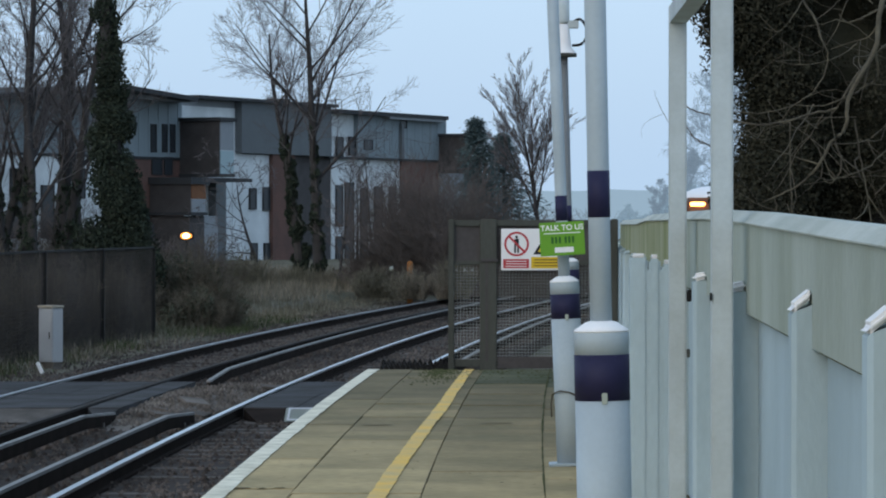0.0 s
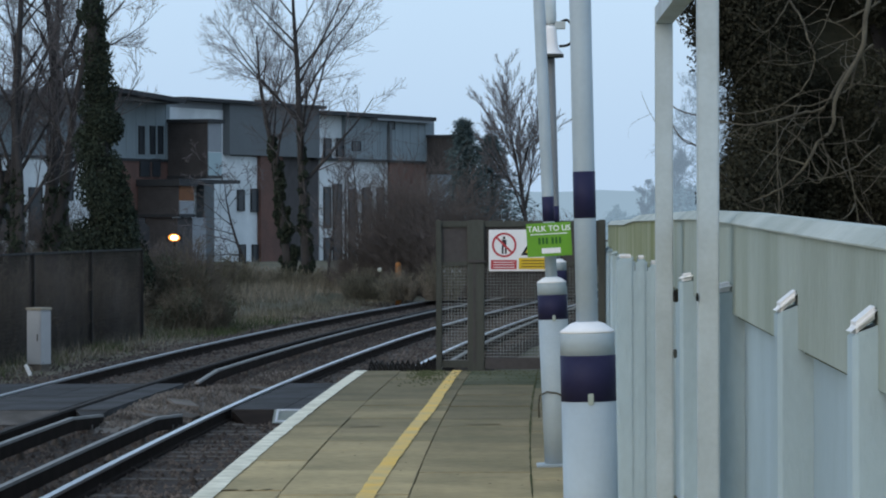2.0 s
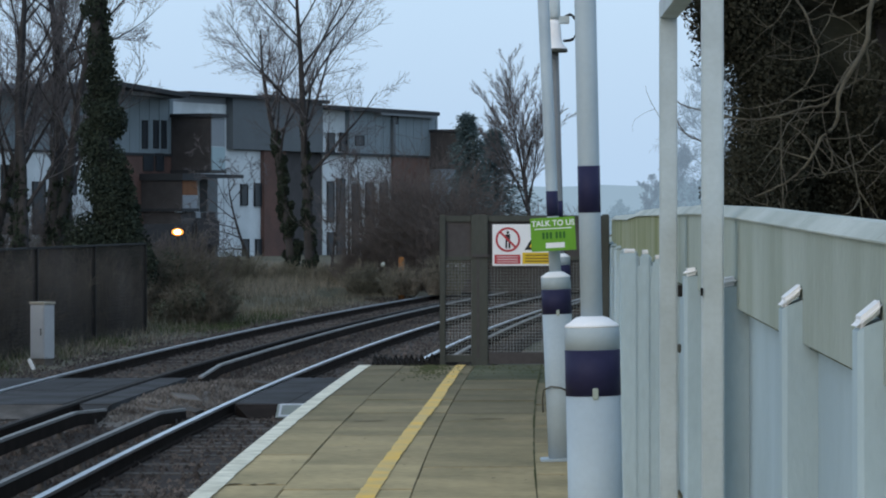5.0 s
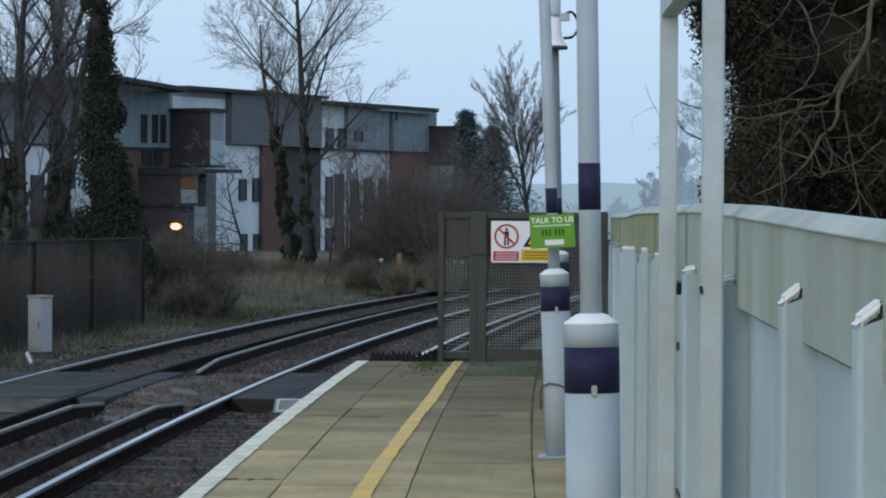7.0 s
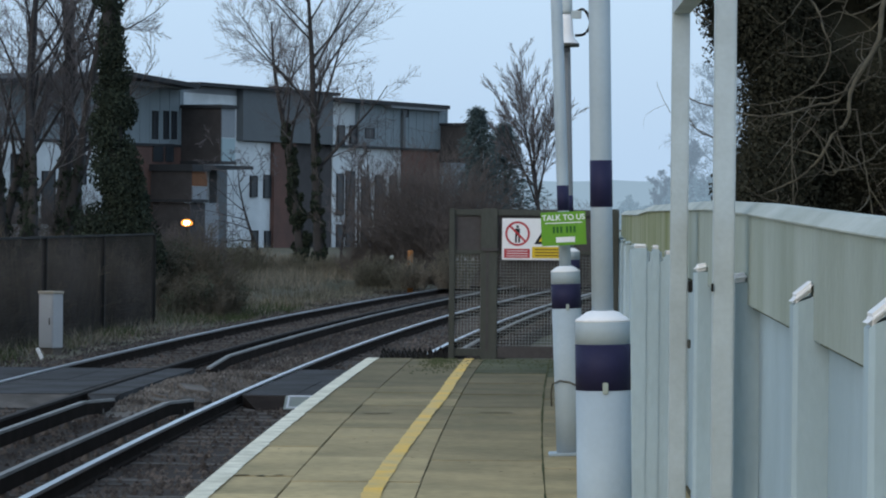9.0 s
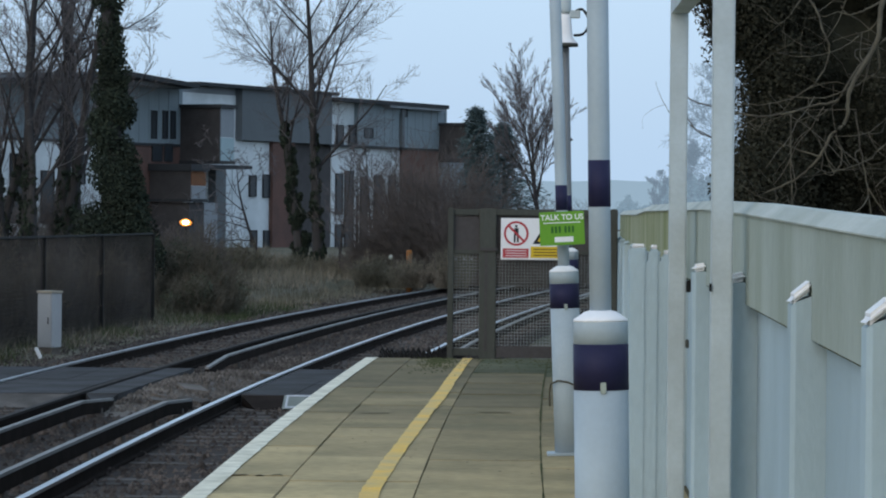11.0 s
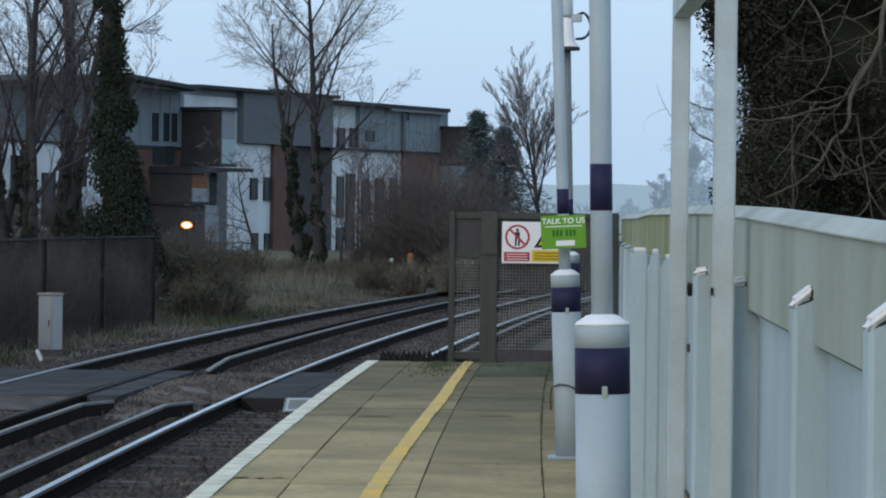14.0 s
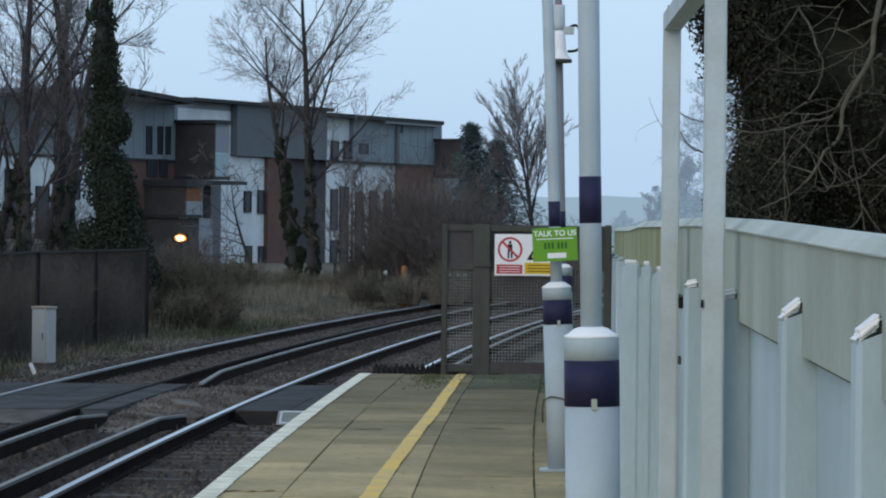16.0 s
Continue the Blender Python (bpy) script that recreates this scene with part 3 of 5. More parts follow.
def make_warning_sign():
    y = 34.47
    th = part("warning_sign", box(0.556, 1.18, -0.006, 0.006, 0.939, 1.336, 0.003), M_signwhite)
    th.location = (0, y, 0)
    tagged(th, "white trespass warning sign on the platform end gate", "sign")
    cx, cz, R = 0.703, 1.19, 0.118
    bm = bmesh.new()
    n = 40
    for r0, r1 in ((R - 0.02, R),):
        inner = [bm.verts.new((cx + r0 * math.cos(6.2832 * i / n), -0.0085, cz + r0 * math.sin(6.2832 * i / n))) for i in range(n)]
        outer = [bm.verts.new((cx + r1 * math.cos(6.2832 * i / n), -0.0085, cz + r1 * math.sin(6.2832 * i / n))) for i in range(n)]
        for i in range(n):
            bm.faces.new((inner[i], outer[i], outer[(i + 1) % n], inner[(i + 1) % n]))
    part("red_ring", bm, M_signred, th)
    bar = part("red_bar", box(-R + 0.012, R - 0.012, -0.0025, 0, -0.010, 0.010), M_signred, th)
    bar.matrix_basis = pose(cx, -0.0085, cz, 0, 45, 0)
    bm = box(cx - 0.022, cx + 0.022, -0.008, -0.0065, cz - 0.02, cz + 0.05)
    box(cx - 0.012, cx + 0.012, -0.008, -0.0065, cz + 0.055, cz + 0.08, bm=bm)
    box(cx - 0.024, cx - 0.006, -0.008, -0.0065, cz - 0.085, cz - 0.02, bm=bm)
    box(cx + 0.006, cx + 0.024, -0.008, -0.0065, cz - 0.085, cz - 0.02, bm=bm)
    part("black_symbol", bm, M_signblack, th)
    part("red_panel", box(0.575, 0.822, -0.0085, -0.0065, 0.958, 1.046), M_signred, th)
    part("yellow_panel", box(0.842, 1.16, -0.0085, -0.0065, 0.958, 1.066), M_signyellow, th)
    for i in range(3):
        part("print_bar", box(0.60, 0.80, -0.0105, -0.0088, 1.022 - i * 0.024, 1.028 - i * 0.024), M_signwhite, th)
        part("print_bar", box(0.87, 1.13, -0.0105, -0.0088, 1.035 - i * 0.028, 1.043 - i * 0.028), M_signblack, th)
    bm = bmesh.new()
    for s, yy in ((1.0, -0.0080),):
        v = [bm.verts.new((1.0 + s * a, yy, 1.19 + s * b)) for a, b in ((-0.14, -0.10), (0.14, -0.10), (0, 0.12))]
        bm.faces.new(v)
    part("black_triangle", bm, M_signblack, th)
    bm = bmesh.new()
    v = [bm.verts.new((1.0 + a, -0.0095, 1.18 + b)) for a, b in ((-0.095, -0.065), (0.095, -0.065), (0, 0.085))]
    bm.faces.new(v)
    part("yellow_triangle", bm, M_signyellow, th)


make_warning_sign()


def make_trespass_guard():
    th = thing("trespass_guard", "black ribbed trespass guard beyond the platform end", "trespass guard", pose(0, 0, 0))
    for j, y in enumerate((34.9, 35.5, 36.1)):
        for i in range(13):
            x = -0.62 + 0.052 * i
            bm = bmesh.new()
            h = 0.03 + random.uniform(-0.02, 0.02)
            v = [bm.verts.new(c) for c in ((x, y, -0.5), (x + 0.05, y, -0.5), (x + 0.05, y, h - 0.05), (x + 0.025, y, h), (x, y, h - 0.05),
                                           (x, y + 0.5, -0.5), (x + 0.05, y + 0.5, -0.5), (x + 0.05, y + 0.5, h - 0.07), (x + 0.025, y + 0.5, h - 0.02), (x, y + 0.5, h - 0.07))]
            for f in ((0, 1, 2, 3, 4), (9, 8, 7, 6, 5), (1, 6, 7, 2), (2, 7, 8, 3), (3, 8, 9, 4), (4, 9, 5, 0)):
                bm.faces.new([v[k] for k in f])
            part("wedge", bm, M_black, th)
    part("support", box(-0.64, 0.06, 34.85, 36.7, -1.25, -0.5), M_black, th)


make_trespass_guard()


# ---- concrete fence along the platform ----
FENCE_Y = (-30.0, -24.0, -18.0, -12.0, -6.0, -3.0, 1.0, 3.4, 5.9, 8.5, 10.58, 13.35, 15.95, 18.6, 21.3, 24.0, 26.7, 29.4, 32.1, 34.8, 37.5, 40.2, 43, 46)


def fence_top(y):
    if y < 14:
        return 1.39 - 0.0122 * (14 - max(y, 0))
    return 1.40 if y < 24.2 else 1.375


def fence_x(y):
    return bend(y) + 4.84


def make_fence():
    th = thing("concrete_fence", "concrete panel fence, painted pale below a bare coping", "fence", kind="structure")
    for y0, y1 in zip(FENCE_Y, FENCE_Y[1:]):
        xa, xb = fence_x(y0), fence_x(y1)
        ta, tb = fence_top(y0), fence_top(y1 - 0.01)
        ang = -math.atan2(xb - xa, y1 - y0)

        def slab(name, prof, material, g=0.006, label=""):
            # profile in (out of the fence, height over the panel's top), run from post to post
            bm = bmesh.new()
            rings = []
            for y, x, t in ((y0 + g, xa, ta), (y1 - g, xb, tb)):
                rings.append([bm.verts.new((x + o, y, (t if h > -0.9 else 0) + (h if h > -0.9 else h + 1))) for o, h in prof])
            k = len(prof)
            for i in range(k):
                bm.faces.new((rings[0][i], rings[0][(i + 1) % k], rings[1][(i + 1) % k], rings[1][i]))
            bm.faces.new(rings[0][::-1])
            bm.faces.new(rings[1])
            bmesh.ops.recalc_face_normals(bm, faces=bm.faces)
            part(name, bm, material, th, label)

        up = M_algae if y0 > 18 else M_concrete
        slab("upper_panel", ((0.0, -0.33), (0.0, 0.0), (0.10, 0.0), (0.10, -0.33)), up, 0.002)
        slab("coping", ((-0.012, 0.001), (-0.012, 0.006), (0.035, 0.044), (0.12, 0.042), (0.12, 0.001)), M_coping, 0.002, "chamfered concrete coping")
        # dark strip in place of the shadow line below the upper panel
        slab("shadow_strip", ((0.02, -0.344), (0.02, -0.333), (0.09, -0.333), (0.09, -0.344)), M_moss_shadow, 0.002, "dark strip standing for the shadow under the panel")
        slab("lower_panel", ((0.045, -1.45), (0.045, -0.346), (0.095, -0.346), (0.095, -1.45)), M_fence_white)
    for y in FENCE_Y:
        # posts near the viewer end in a steep cap, those farther on in a low rounded one
        steep = y < 12
        x, t, rise = fence_x(y), (1.115 if steep else 1.125), (0.052 if steep else 0.012)
        bm = bmesh.new()
        a, b, w, c = x - 0.060, x + 0.06, 0.065, 0.014
        pts = ((a + c, -w), (b, -w), (b, w), (a + c, w), (a, w - c), (a, c - w))
        lo = [bm.verts.new((px, y + py, -0.45)) for px, py in pts]
        hi = [bm.verts.new((px, y + py, t + min(1.0, (px - a) / 0.06) * rise)) for px, py in pts]
        for i in range(6):
            bm.faces.new((lo[i], lo[(i + 1) % 6], hi[(i + 1) % 6], hi[i]))
        bm.faces.new(hi)
        bm.faces.new(lo[::-1])
        bmesh.ops.recalc_face_normals(bm, faces=bm.faces)
        p = part("fence_post", bm, M_fence_white, th)
        bm = bmesh.new()
        g, thick = (0.003, 0.030) if steep else (-0.001, 0.034)
        pts = ((a - g, -w - g), (a + 0.064, -w - g), (a + 0.064, w + g), (a - g, w + g))
        lo = [bm.verts.new((px, y + py, t + 0.001 + min(1.0, (px - a) / 0.06) * rise)) for px, py in pts]
        hi = [bm.verts.new((px, y + py, t + thick + min(1.0, (px - a) / 0.06) * rise)) for px, py in pts]
        for i in range(4):
            bm.faces.new((lo[i], lo[(i + 1) % 4], hi[(i + 1) % 4], hi[i]))
        bm.faces.new(hi)
        bm.faces.new(lo[::-1])
        bmesh.ops.recalc_face_normals(bm, faces=bm.faces)
        bmesh.ops.bevel(bm, geom=list(bm.edges), offset=0.014, segments=3, affect="EDGES")
        part("cap", bm, M_dome if y < 16.5 else M_fence_white, p, "sloping post cap")


make_fence()


def make_white_screen():
    """A short run of white posts and boards before the fence."""
    th = thing("white_screen", "short white-painted concrete post screen before the fence", "screen", pose(0, 17.2, 0))
    for x0, x1, z in ((0.889, 0.974, 1.22), (0.978, 1.035, 1.215), (1.039, 1.090, 1.19)):
        p = part("post", box(x0, x1, -0.05, 0.05, 0.0, z, 0.012), M_fence_white, th)
        part("cap", box(x0 + 0.008, x1 - 0.008, -0.045, 0.045, z + 0.001, z + 0.02, 0.009), M_dome, p)
    part("board", box(0.90, 1.13, -0.045, 0.0, 0.0, 1.16, 0.004), M_fence_white, th)


make_white_screen()


def make_sign_frame():
    th = thing("sign_frame", "tall cream-painted steel frame standing against the fence", "sign frame")
    ya, yb = 16.8, 13.2
    xa, xb = 1.092, 1.020
    part("leg", box(xa - 0.040, xa + 0.040, ya - 0.04, ya + 0.04, 0.0, 2.40, 0.006), M_frame, th)
    part("leg", box(xb - 0.039, xb + 0.039, yb - 0.04, yb + 0.04, 0.0, 2.40, 0.006), M_frame, th)
    bm = bmesh.new()
    rings = [[bm.verts.new((x + dx, y, z)) for dx, z in ((-0.04, 2.315), (0.04, 2.315), (0.04, 2.395), (-0.04, 2.395))] for x, y in ((xa, ya - 0.042), (xb, yb + 0.042))]
    for i in range(4):
        bm.faces.new((rings[0][i], rings[0][(i + 1) % 4], rings[1][(i + 1) % 4], rings[1][i]))
    bm.faces.new(rings[0][::-1])
    bm.faces.new(rings[1])
    bmesh.ops.recalc_face_normals(bm, faces=bm.faces)
    part("top_beam", bm, M_frame, th)
    part("clamp", box(xa + 0.041, xa + 0.062, ya - 0.06, ya - 0.01, 1.02, 1.075, 0.003), M_black, th, "black fixing clamp")
    part("clamp", box(xa + 0.041, xa + 0.055, ya - 0.06, ya - 0.01, 0.76, 0.80, 0.003), M_gate, th)
    part("bolt", box(xb - 0.046, xb - 0.039, yb - 0.05, yb - 0.02, 1.10, 1.13, 0.002), M_black, th, "black bolt head")
    part("foot_plate", box(xa - 0.07, xa + 0.05, ya - 0.07, ya + 0.07, 0.0, 0.012), M_frame, th)
    part("foot_plate", box(xb - 0.07, xb + 0.05, yb - 0.07, yb + 0.07, 0.0, 0.012), M_frame, th)


make_sign_frame()


# ---- far side of the line ----
def make_mesh_fence():
    """Dark welded mesh on posts; its wires stand so close that it reads as a veil when seen along it."""
    th = thing("mesh_fence", "dark welded-mesh steel security fence along the far verge", "fence")
    o, top = -3.47 - 2.6, 0.86
    posts = steps(48, 78, 6)
    for y0, y1 in zip(posts, posts[1:]):
        verts, faces = [], []

        def wire(xa, ya, za, xb, yb, zb, r):
            k = len(verts)
            for px, py, pz in ((xa, ya, za), (xb, yb, zb)):
                if abs(zb - za) > 0.1:
                    verts.extend(((px - r, py, pz), (px + r, py - r, pz), (px + r, py + r, pz)))
                else:
                    verts.extend(((px - r, py, pz - r), (px + r, py, pz - r), (px, py, pz + r)))
            faces.extend(((k, k + 1, k + 4, k + 3), (k + 1, k + 2, k + 5, k + 4), (k + 2, k, k + 3, k + 5)))

        for y in steps(y0 + 0.04, y1 - 0.04, 0.05):
            wire(bend(y) + o, y, -1.12, bend(y) + o, y, top, 0.0028)
        for z in steps(-1.1, top - 0.02, 0.076):
            wire(bend(y0) + o - 0.006, y0, z, bend(y1) + o - 0.006, y1, z, 0.0022)
        raw("mesh_panel", verts, faces, M_fence_dark, th)
        part("top_rail", ribbon(o - 0.03, o + 0.03, top, top + 0.035, [y0, (y0 + y1) / 2, y1]), M_black, th)
    for y in posts:
        x = bend(y) + o
        part("post", box(x - 0.04, x + 0.05, y - 0.05, y + 0.05, -1.4, top + 0.02, 0.008), M_black, th)


make_mesh_fence()


def make_cabinet():
    x, y = -6.74, 62.0
    th = thing("trackside_cabinet", "pale grey trackside cabinet with a buff lid on dark plinth", "cabinet", pose(x, y, -1.09, 0, 0, -38))
    part("plinth", box(-0.15, 0.15, -0.11, 0.11, -0.1, 0.10), M_sleeper, th)
    part("body", box(-0.17, 0.17, -0.13, 0.13, 0.10, 1.03, 0.012), M_cabinet, th)
    part("lid", box(-0.185, 0.185, -0.145, 0.145, 1.03, 1.075, 0.01), M_cab_lid, th)
    part("door_seam", box(-0.15, 0.15, -0.136, -0.13, 0.16, 0.98, 0.003), M_cabinet, th)
    part("handle", box(0.09, 0.11, -0.15, -0.136, 0.5, 0.62, 0.004), M_sleeper, th)
    mk = part("marker_post", box(-0.03, 0.03, -0.03, 0.03, -0.2, 0.13, 0.01), M_signwhite)
    mk.matrix_basis = pose(x + 0.0, y - 1.6, -1.05, 0, -25, 0)
    tagged(mk, "small white leaning marker post in the cess", "marker post")


make_cabinet()


def make_lamp():
    th = thing("security_lamp", "glowing sodium flood lamp on a short dark pole", "lamp", pose(-7.90, 111, 0))
    part("pole", tube([(0, 0.1, -1.2), (0, 0.1, 1.05)], 0.04), M_fence_dark, th)
    part("housing", box(-0.24, 0.24, -0.02, 0.2, 0.90, 1.14, 0.03), M_fence_dark, th)
    flat = Matrix.Diagonal((1.3, 0.8, 1.0, 1.0))
    # glowing ring added for the orange halo of glare around the lens
    part("halo_ring", turned([(0.09, -0.03), (0.135, -0.01), (0.14, 0.02)], 20), G_halo, th, "glowing ring for the lamp's orange halo").matrix_basis = pose(0, -0.03, 1.02, 90, 0, 0) @ flat
    part("lens", turned([(0.02, 0.015), (0.075, 0.022), (0.08, 0.03), (0.06, 0.045)], 20), G_lamp, th, "brightly glowing lens").matrix_basis = pose(0, -0.03, 1.02, 90, 0, 0) @ flat


make_lamp()


# ---- apartment building behind the trees ----
BLD = thing("apartment_building", "three-storey flats in grey cladding, white render and red brick", "building", pose(-11.09, 165, 0, 0, 0, 65.74))


def fbox(name, material, u0, u1, z0, z1, d0, d1, parent=None, bevel=0.0):
    return part(name, box(u0, u1, -d1, -d0, z0, z1, bevel), material, parent or BLD)


def fwindow(u0, u1, z0, z1, d0, d1):
    w = fbox("window", M_glass, u0, u1, z0, z1, d0, d1)
    f = 0.05
    for a in ((u0 - f, u0, z0 - f, z1 + f), (u1, u1 + f, z0 - f, z1 + f), (u0, u1, z1, z1 + f), (u0, u1, z0 - f, z0)):
        fbox("window_frame", M_roof, *a, d0, d1 + 0.03, w)


def balcony(u0, long, z0, z1, d, front, low):
    """A slatted box hung on the facade; its end faces the railway."""
    b = fbox("balcony", M_roof, u0 - 0.05, u0 + long + 0.05, z0 - 0.14, z0, -0.3, d + 0.05)
    fbox("balcony_roof", M_roof, u0 - 0.12, u0 + long + 0.12, z1 - 0.16, z1, -0.3, d + 0.12, b)
    fbox("end_board", M_timber_shade, u0 + 0.06, u0 + 0.10, z0, z1 - 0.16, 0.0, d - 0.03, b)
    n = max(6, int((z1 - z0) / 0.15))
    for i in range(n):
        z = z0 + (z1 - 0.18 - z0) * i / n
        fbox("slat", M_timber_shade, u0, u0 + 0.05, z, z + 0.10, 0.0, d, b)
    fbox("front_screen", front, u0 + 0.12, u0 + long, z0 + (z1 - z0) * 0.42, z1 - 0.17, d - 0.06, d, b)
    fbox("front_glass", low, u0 + 0.12, u0 + long, z0, z0 + (z1 - z0) * 0.41, d - 0.05, d + 0.01, b)


def make_building():
    fbox("wall", M_cladding, -20.17, -1.78, 4.37, 6.89, -0.40, 0.00)
    fbox("wall", M_render, -20.09, -6.19, -1.09, 4.28, -0.45, -0.05)
    fbox("wall", M_brick, -6.24, -1.58, -1.22, 4.49, -0.42, -0.02)
    fbox("wall", M_render, -1.59, 4.29, -1.30, 6.77, -0.50, -0.10)
    fbox("wall", M_dark_clad, 3.61, 13.15, 4.70, 7.22, -0.35, 0.25)
    fbox("wall", M_render, 3.28, 7.39, -1.89, 4.65, -0.45, -0.05)
    fbox("wall", M_brick, 7.00, 9.33, -1.94, 4.70, -0.35, 0.15)
    # dark colour stands for brick in deep shadow behind the ivied trunks
    fbox("wall", M_timber_shade, 9.35, 13.74, -2.01, 4.68, -0.50, -0.10)
    fbox("wall", M_render, 13.87, 18.34, 4.67, 6.84, -0.50, -0.10)
    fbox("wall", M_cladding, 16.37, 27.08, 4.71, 6.91, -0.35, 0.15)
    fbox("wall", M_render, 13.76, 22.02, -2.11, 4.65, -0.45, -0.05)
    fbox("wall", M_brick, 21.69, 26.19, -2.22, 4.69, -0.40, 0.10)
    fbox("wall", M_cladding, 26.52, 31.60, -2.31, 4.77, -0.45, -0.05)
    # low-pitched roof whose ridge crosses the facade
    for (ua, za), (ub, zb) in (((-22.75, 6.50), (-9.6, 7.38)), ((-9.6, 7.38), (-3.15, 7.06))):
        bm = bmesh.new()
        rings = [[bm.verts.new((u, yy, z + dz)) for yy, dz in ((-1.6, -0.2), (4.4, -0.2), (4.4, 0.0), (-1.6, 0.0))] for u, z in ((ua, za), (ub, zb))]
        for k in range(4):
            bm.faces.new((rings[0][k], rings[0][(k + 1) % 4], rings[1][(k + 1) % 4], rings[1][k]))
        bm.faces.new(rings[0][::-1])
        bm.faces.new(rings[1])
        bmesh.ops.recalc_face_normals(bm, faces=bm.faces)
        part("roof", bm, M_roof, BLD)
    fbox("wall", M_cladding, -14.0, -5.5, 6.89, 7.02, -0.40, 0.00)
    fbox("roof", M_roof, -1.09, 13.46, 7.09, 7.25, -5.50, 0.50)
    fbox("roof", M_roof, 13.25, 26.37, 6.82, 7.02, -5.40, 0.60)
    fbox("fascia", M_trim, -7.69, -2.05, 6.87, 7.05, 0.00, 0.90)
    fbox("fascia", M_trim, 19.23, 26.19, 6.70, 6.87, 0.05, 0.55)
    fbox("roof_plant", M_timber_shade, 12.1, 13.6, 7.10, 7.55, -2.80, -2.20)
    balcony(-1.99, 1.4, 3.65, 6.19, 2.02, M_trim, M_paleglass)
    balcony(-4.79, 1.5, 1.91, 3.31, 2.05, M_orange_lit, M_trim)
    balcony(26.12, 0.9, 4.18, 6.10, 1.8, M_cladding, M_paleglass)
    fwindow(-4.67, -4.25, 4.63, 5.79, -0.04, 0.02)
    fwindow(-3.62, -3.25, 4.65, 5.82, -0.04, 0.02)
    fwindow(-2.88, -2.51, 4.66, 5.83, -0.04, 0.02)
    fwindow(-4.56, -3.73, 3.63, 4.33, -0.04, 0.02)
    fwindow(-3.41, -2.78, 3.64, 4.35, -0.04, 0.02)
    fwindow(4.92, 5.50, 2.12, 3.03, -0.04, 0.02)
    fwindow(6.31, 6.90, 2.08, 3.09, -0.04, 0.02)
    # the next two stand in for black posts before the white wall
    fwindow(5.09, 5.61, -0.99, 0.45, -0.04, 0.02)
    fwindow(6.43, 7.02, -1.06, 0.44, -0.04, 0.02)
    fwindow(14.26, 14.89, 4.76, 5.65, -0.04, 0.02)
    fwindow(15.67, 16.31, 4.84, 5.68, -0.04, 0.02)
    fwindow(17.05, 17.97, 5.15, 5.57, 0.11, 0.17)
    fwindow(21.34, 22.02, 6.33, 6.67, 0.11, 0.17)
    fwindow(14.19, 14.83, 1.30, 3.25, -0.04, 0.02)
    fwindow(15.22, 16.06, -0.67, 3.40, -0.04, 0.02)
    fwindow(17.03, 17.69, -0.69, 3.14, -0.04, 0.02)
    fwindow(18.62, 19.42, -0.70, 3.24, -0.04, 0.02)
    fwindow(20.36, 21.04, -0.72, 3.25, -0.04, 0.02)
    fwindow(-16.67, -15.76, 0.84, 3.66, -0.04, 0.02)
    fwindow(-14.15, -13.22, 0.83, 2.98, -0.04, 0.02)
    fwindow(-11.55, -10.59, 2.52, 3.73, -0.04, 0.02)
    fwindow(14.19, 14.83, -0.94, 0.74, -0.04, 0.02)
    fwindow(-0.57, 0.08, 1.20, 2.33, -0.04, 0.02)
    fbox("column", M_dark_clad, 0.95, 1.95, -0.8, 3.5, -0.1, 0.3)
    fbox("lower_bay", M_timber_shade, -4.6, -3.2, -0.8, 1.75, 0.0, 1.9)
    fbox("lower_bay_front", M_trim, -3.18, -1.9, -0.8, 1.75, 0.0, 1.9)
    fbox("canopy", M_roof, -4.9, 1.0, 3.30, 3.46, -0.2, 2.15)
    fbox("roof_fascia", M_trim, -3.3, 4.3, 6.62, 7.085, -0.6, -0.12)
    fbox("rear_wall", M_dark_clad, -20, 31, -1, 6.7, -6.6, -6.2)
    fbox("end_wall", M_render, -20.4, -20.1, -1, 6.7, -6.2, -0.4)
    fbox("end_wall", M_cladding, 31.6, 31.9, -1, 4.7, -6.2, -0.45)
    fbox("end_wall", M_cladding, 26.8, 27.08, 4.7, 6.8, -6.2, -0.35)
    fbox("parapet", M_roof, 13.0, 27.0, 4.60, 4.72, -0.3, 0.2)
    fbox("floor_band", M_roof, -20, -1.8, 4.26, 4.38, -0.3, 0.04)
    # standing seams of the metal cladding
    for u in steps(-19.5, -2.2, 0.9):
        fbox("seam", M_cladding, u, u + 0.04, 4.42, 6.8, 0.0, 0.025)
    for u in steps(16.6, 26.8, 0.9):
        fbox("seam", M_cladding, u, u + 0.04, 4.75, 6.65, 0.15, 0.175)
    fbox("flue", M_dark_clad, 21.2, 21.45, 4.72, 6.5, 0.15, 0.32)
    ant = part("aerial", tube([(18.2, 2, 6.9), (18.2, 2, 7.75)], 0.03), M_roof, BLD)
    part("aerial_arm", tube([(17.4, 2, 7.6), (18.9, 2, 7.7)], 0.02), M_roof, ant)
    part("aerial_arm", tube([(18.9, 2, 7.2), (18.9, 2, 7.75)], 0.02), M_roof, ant)


make_building()


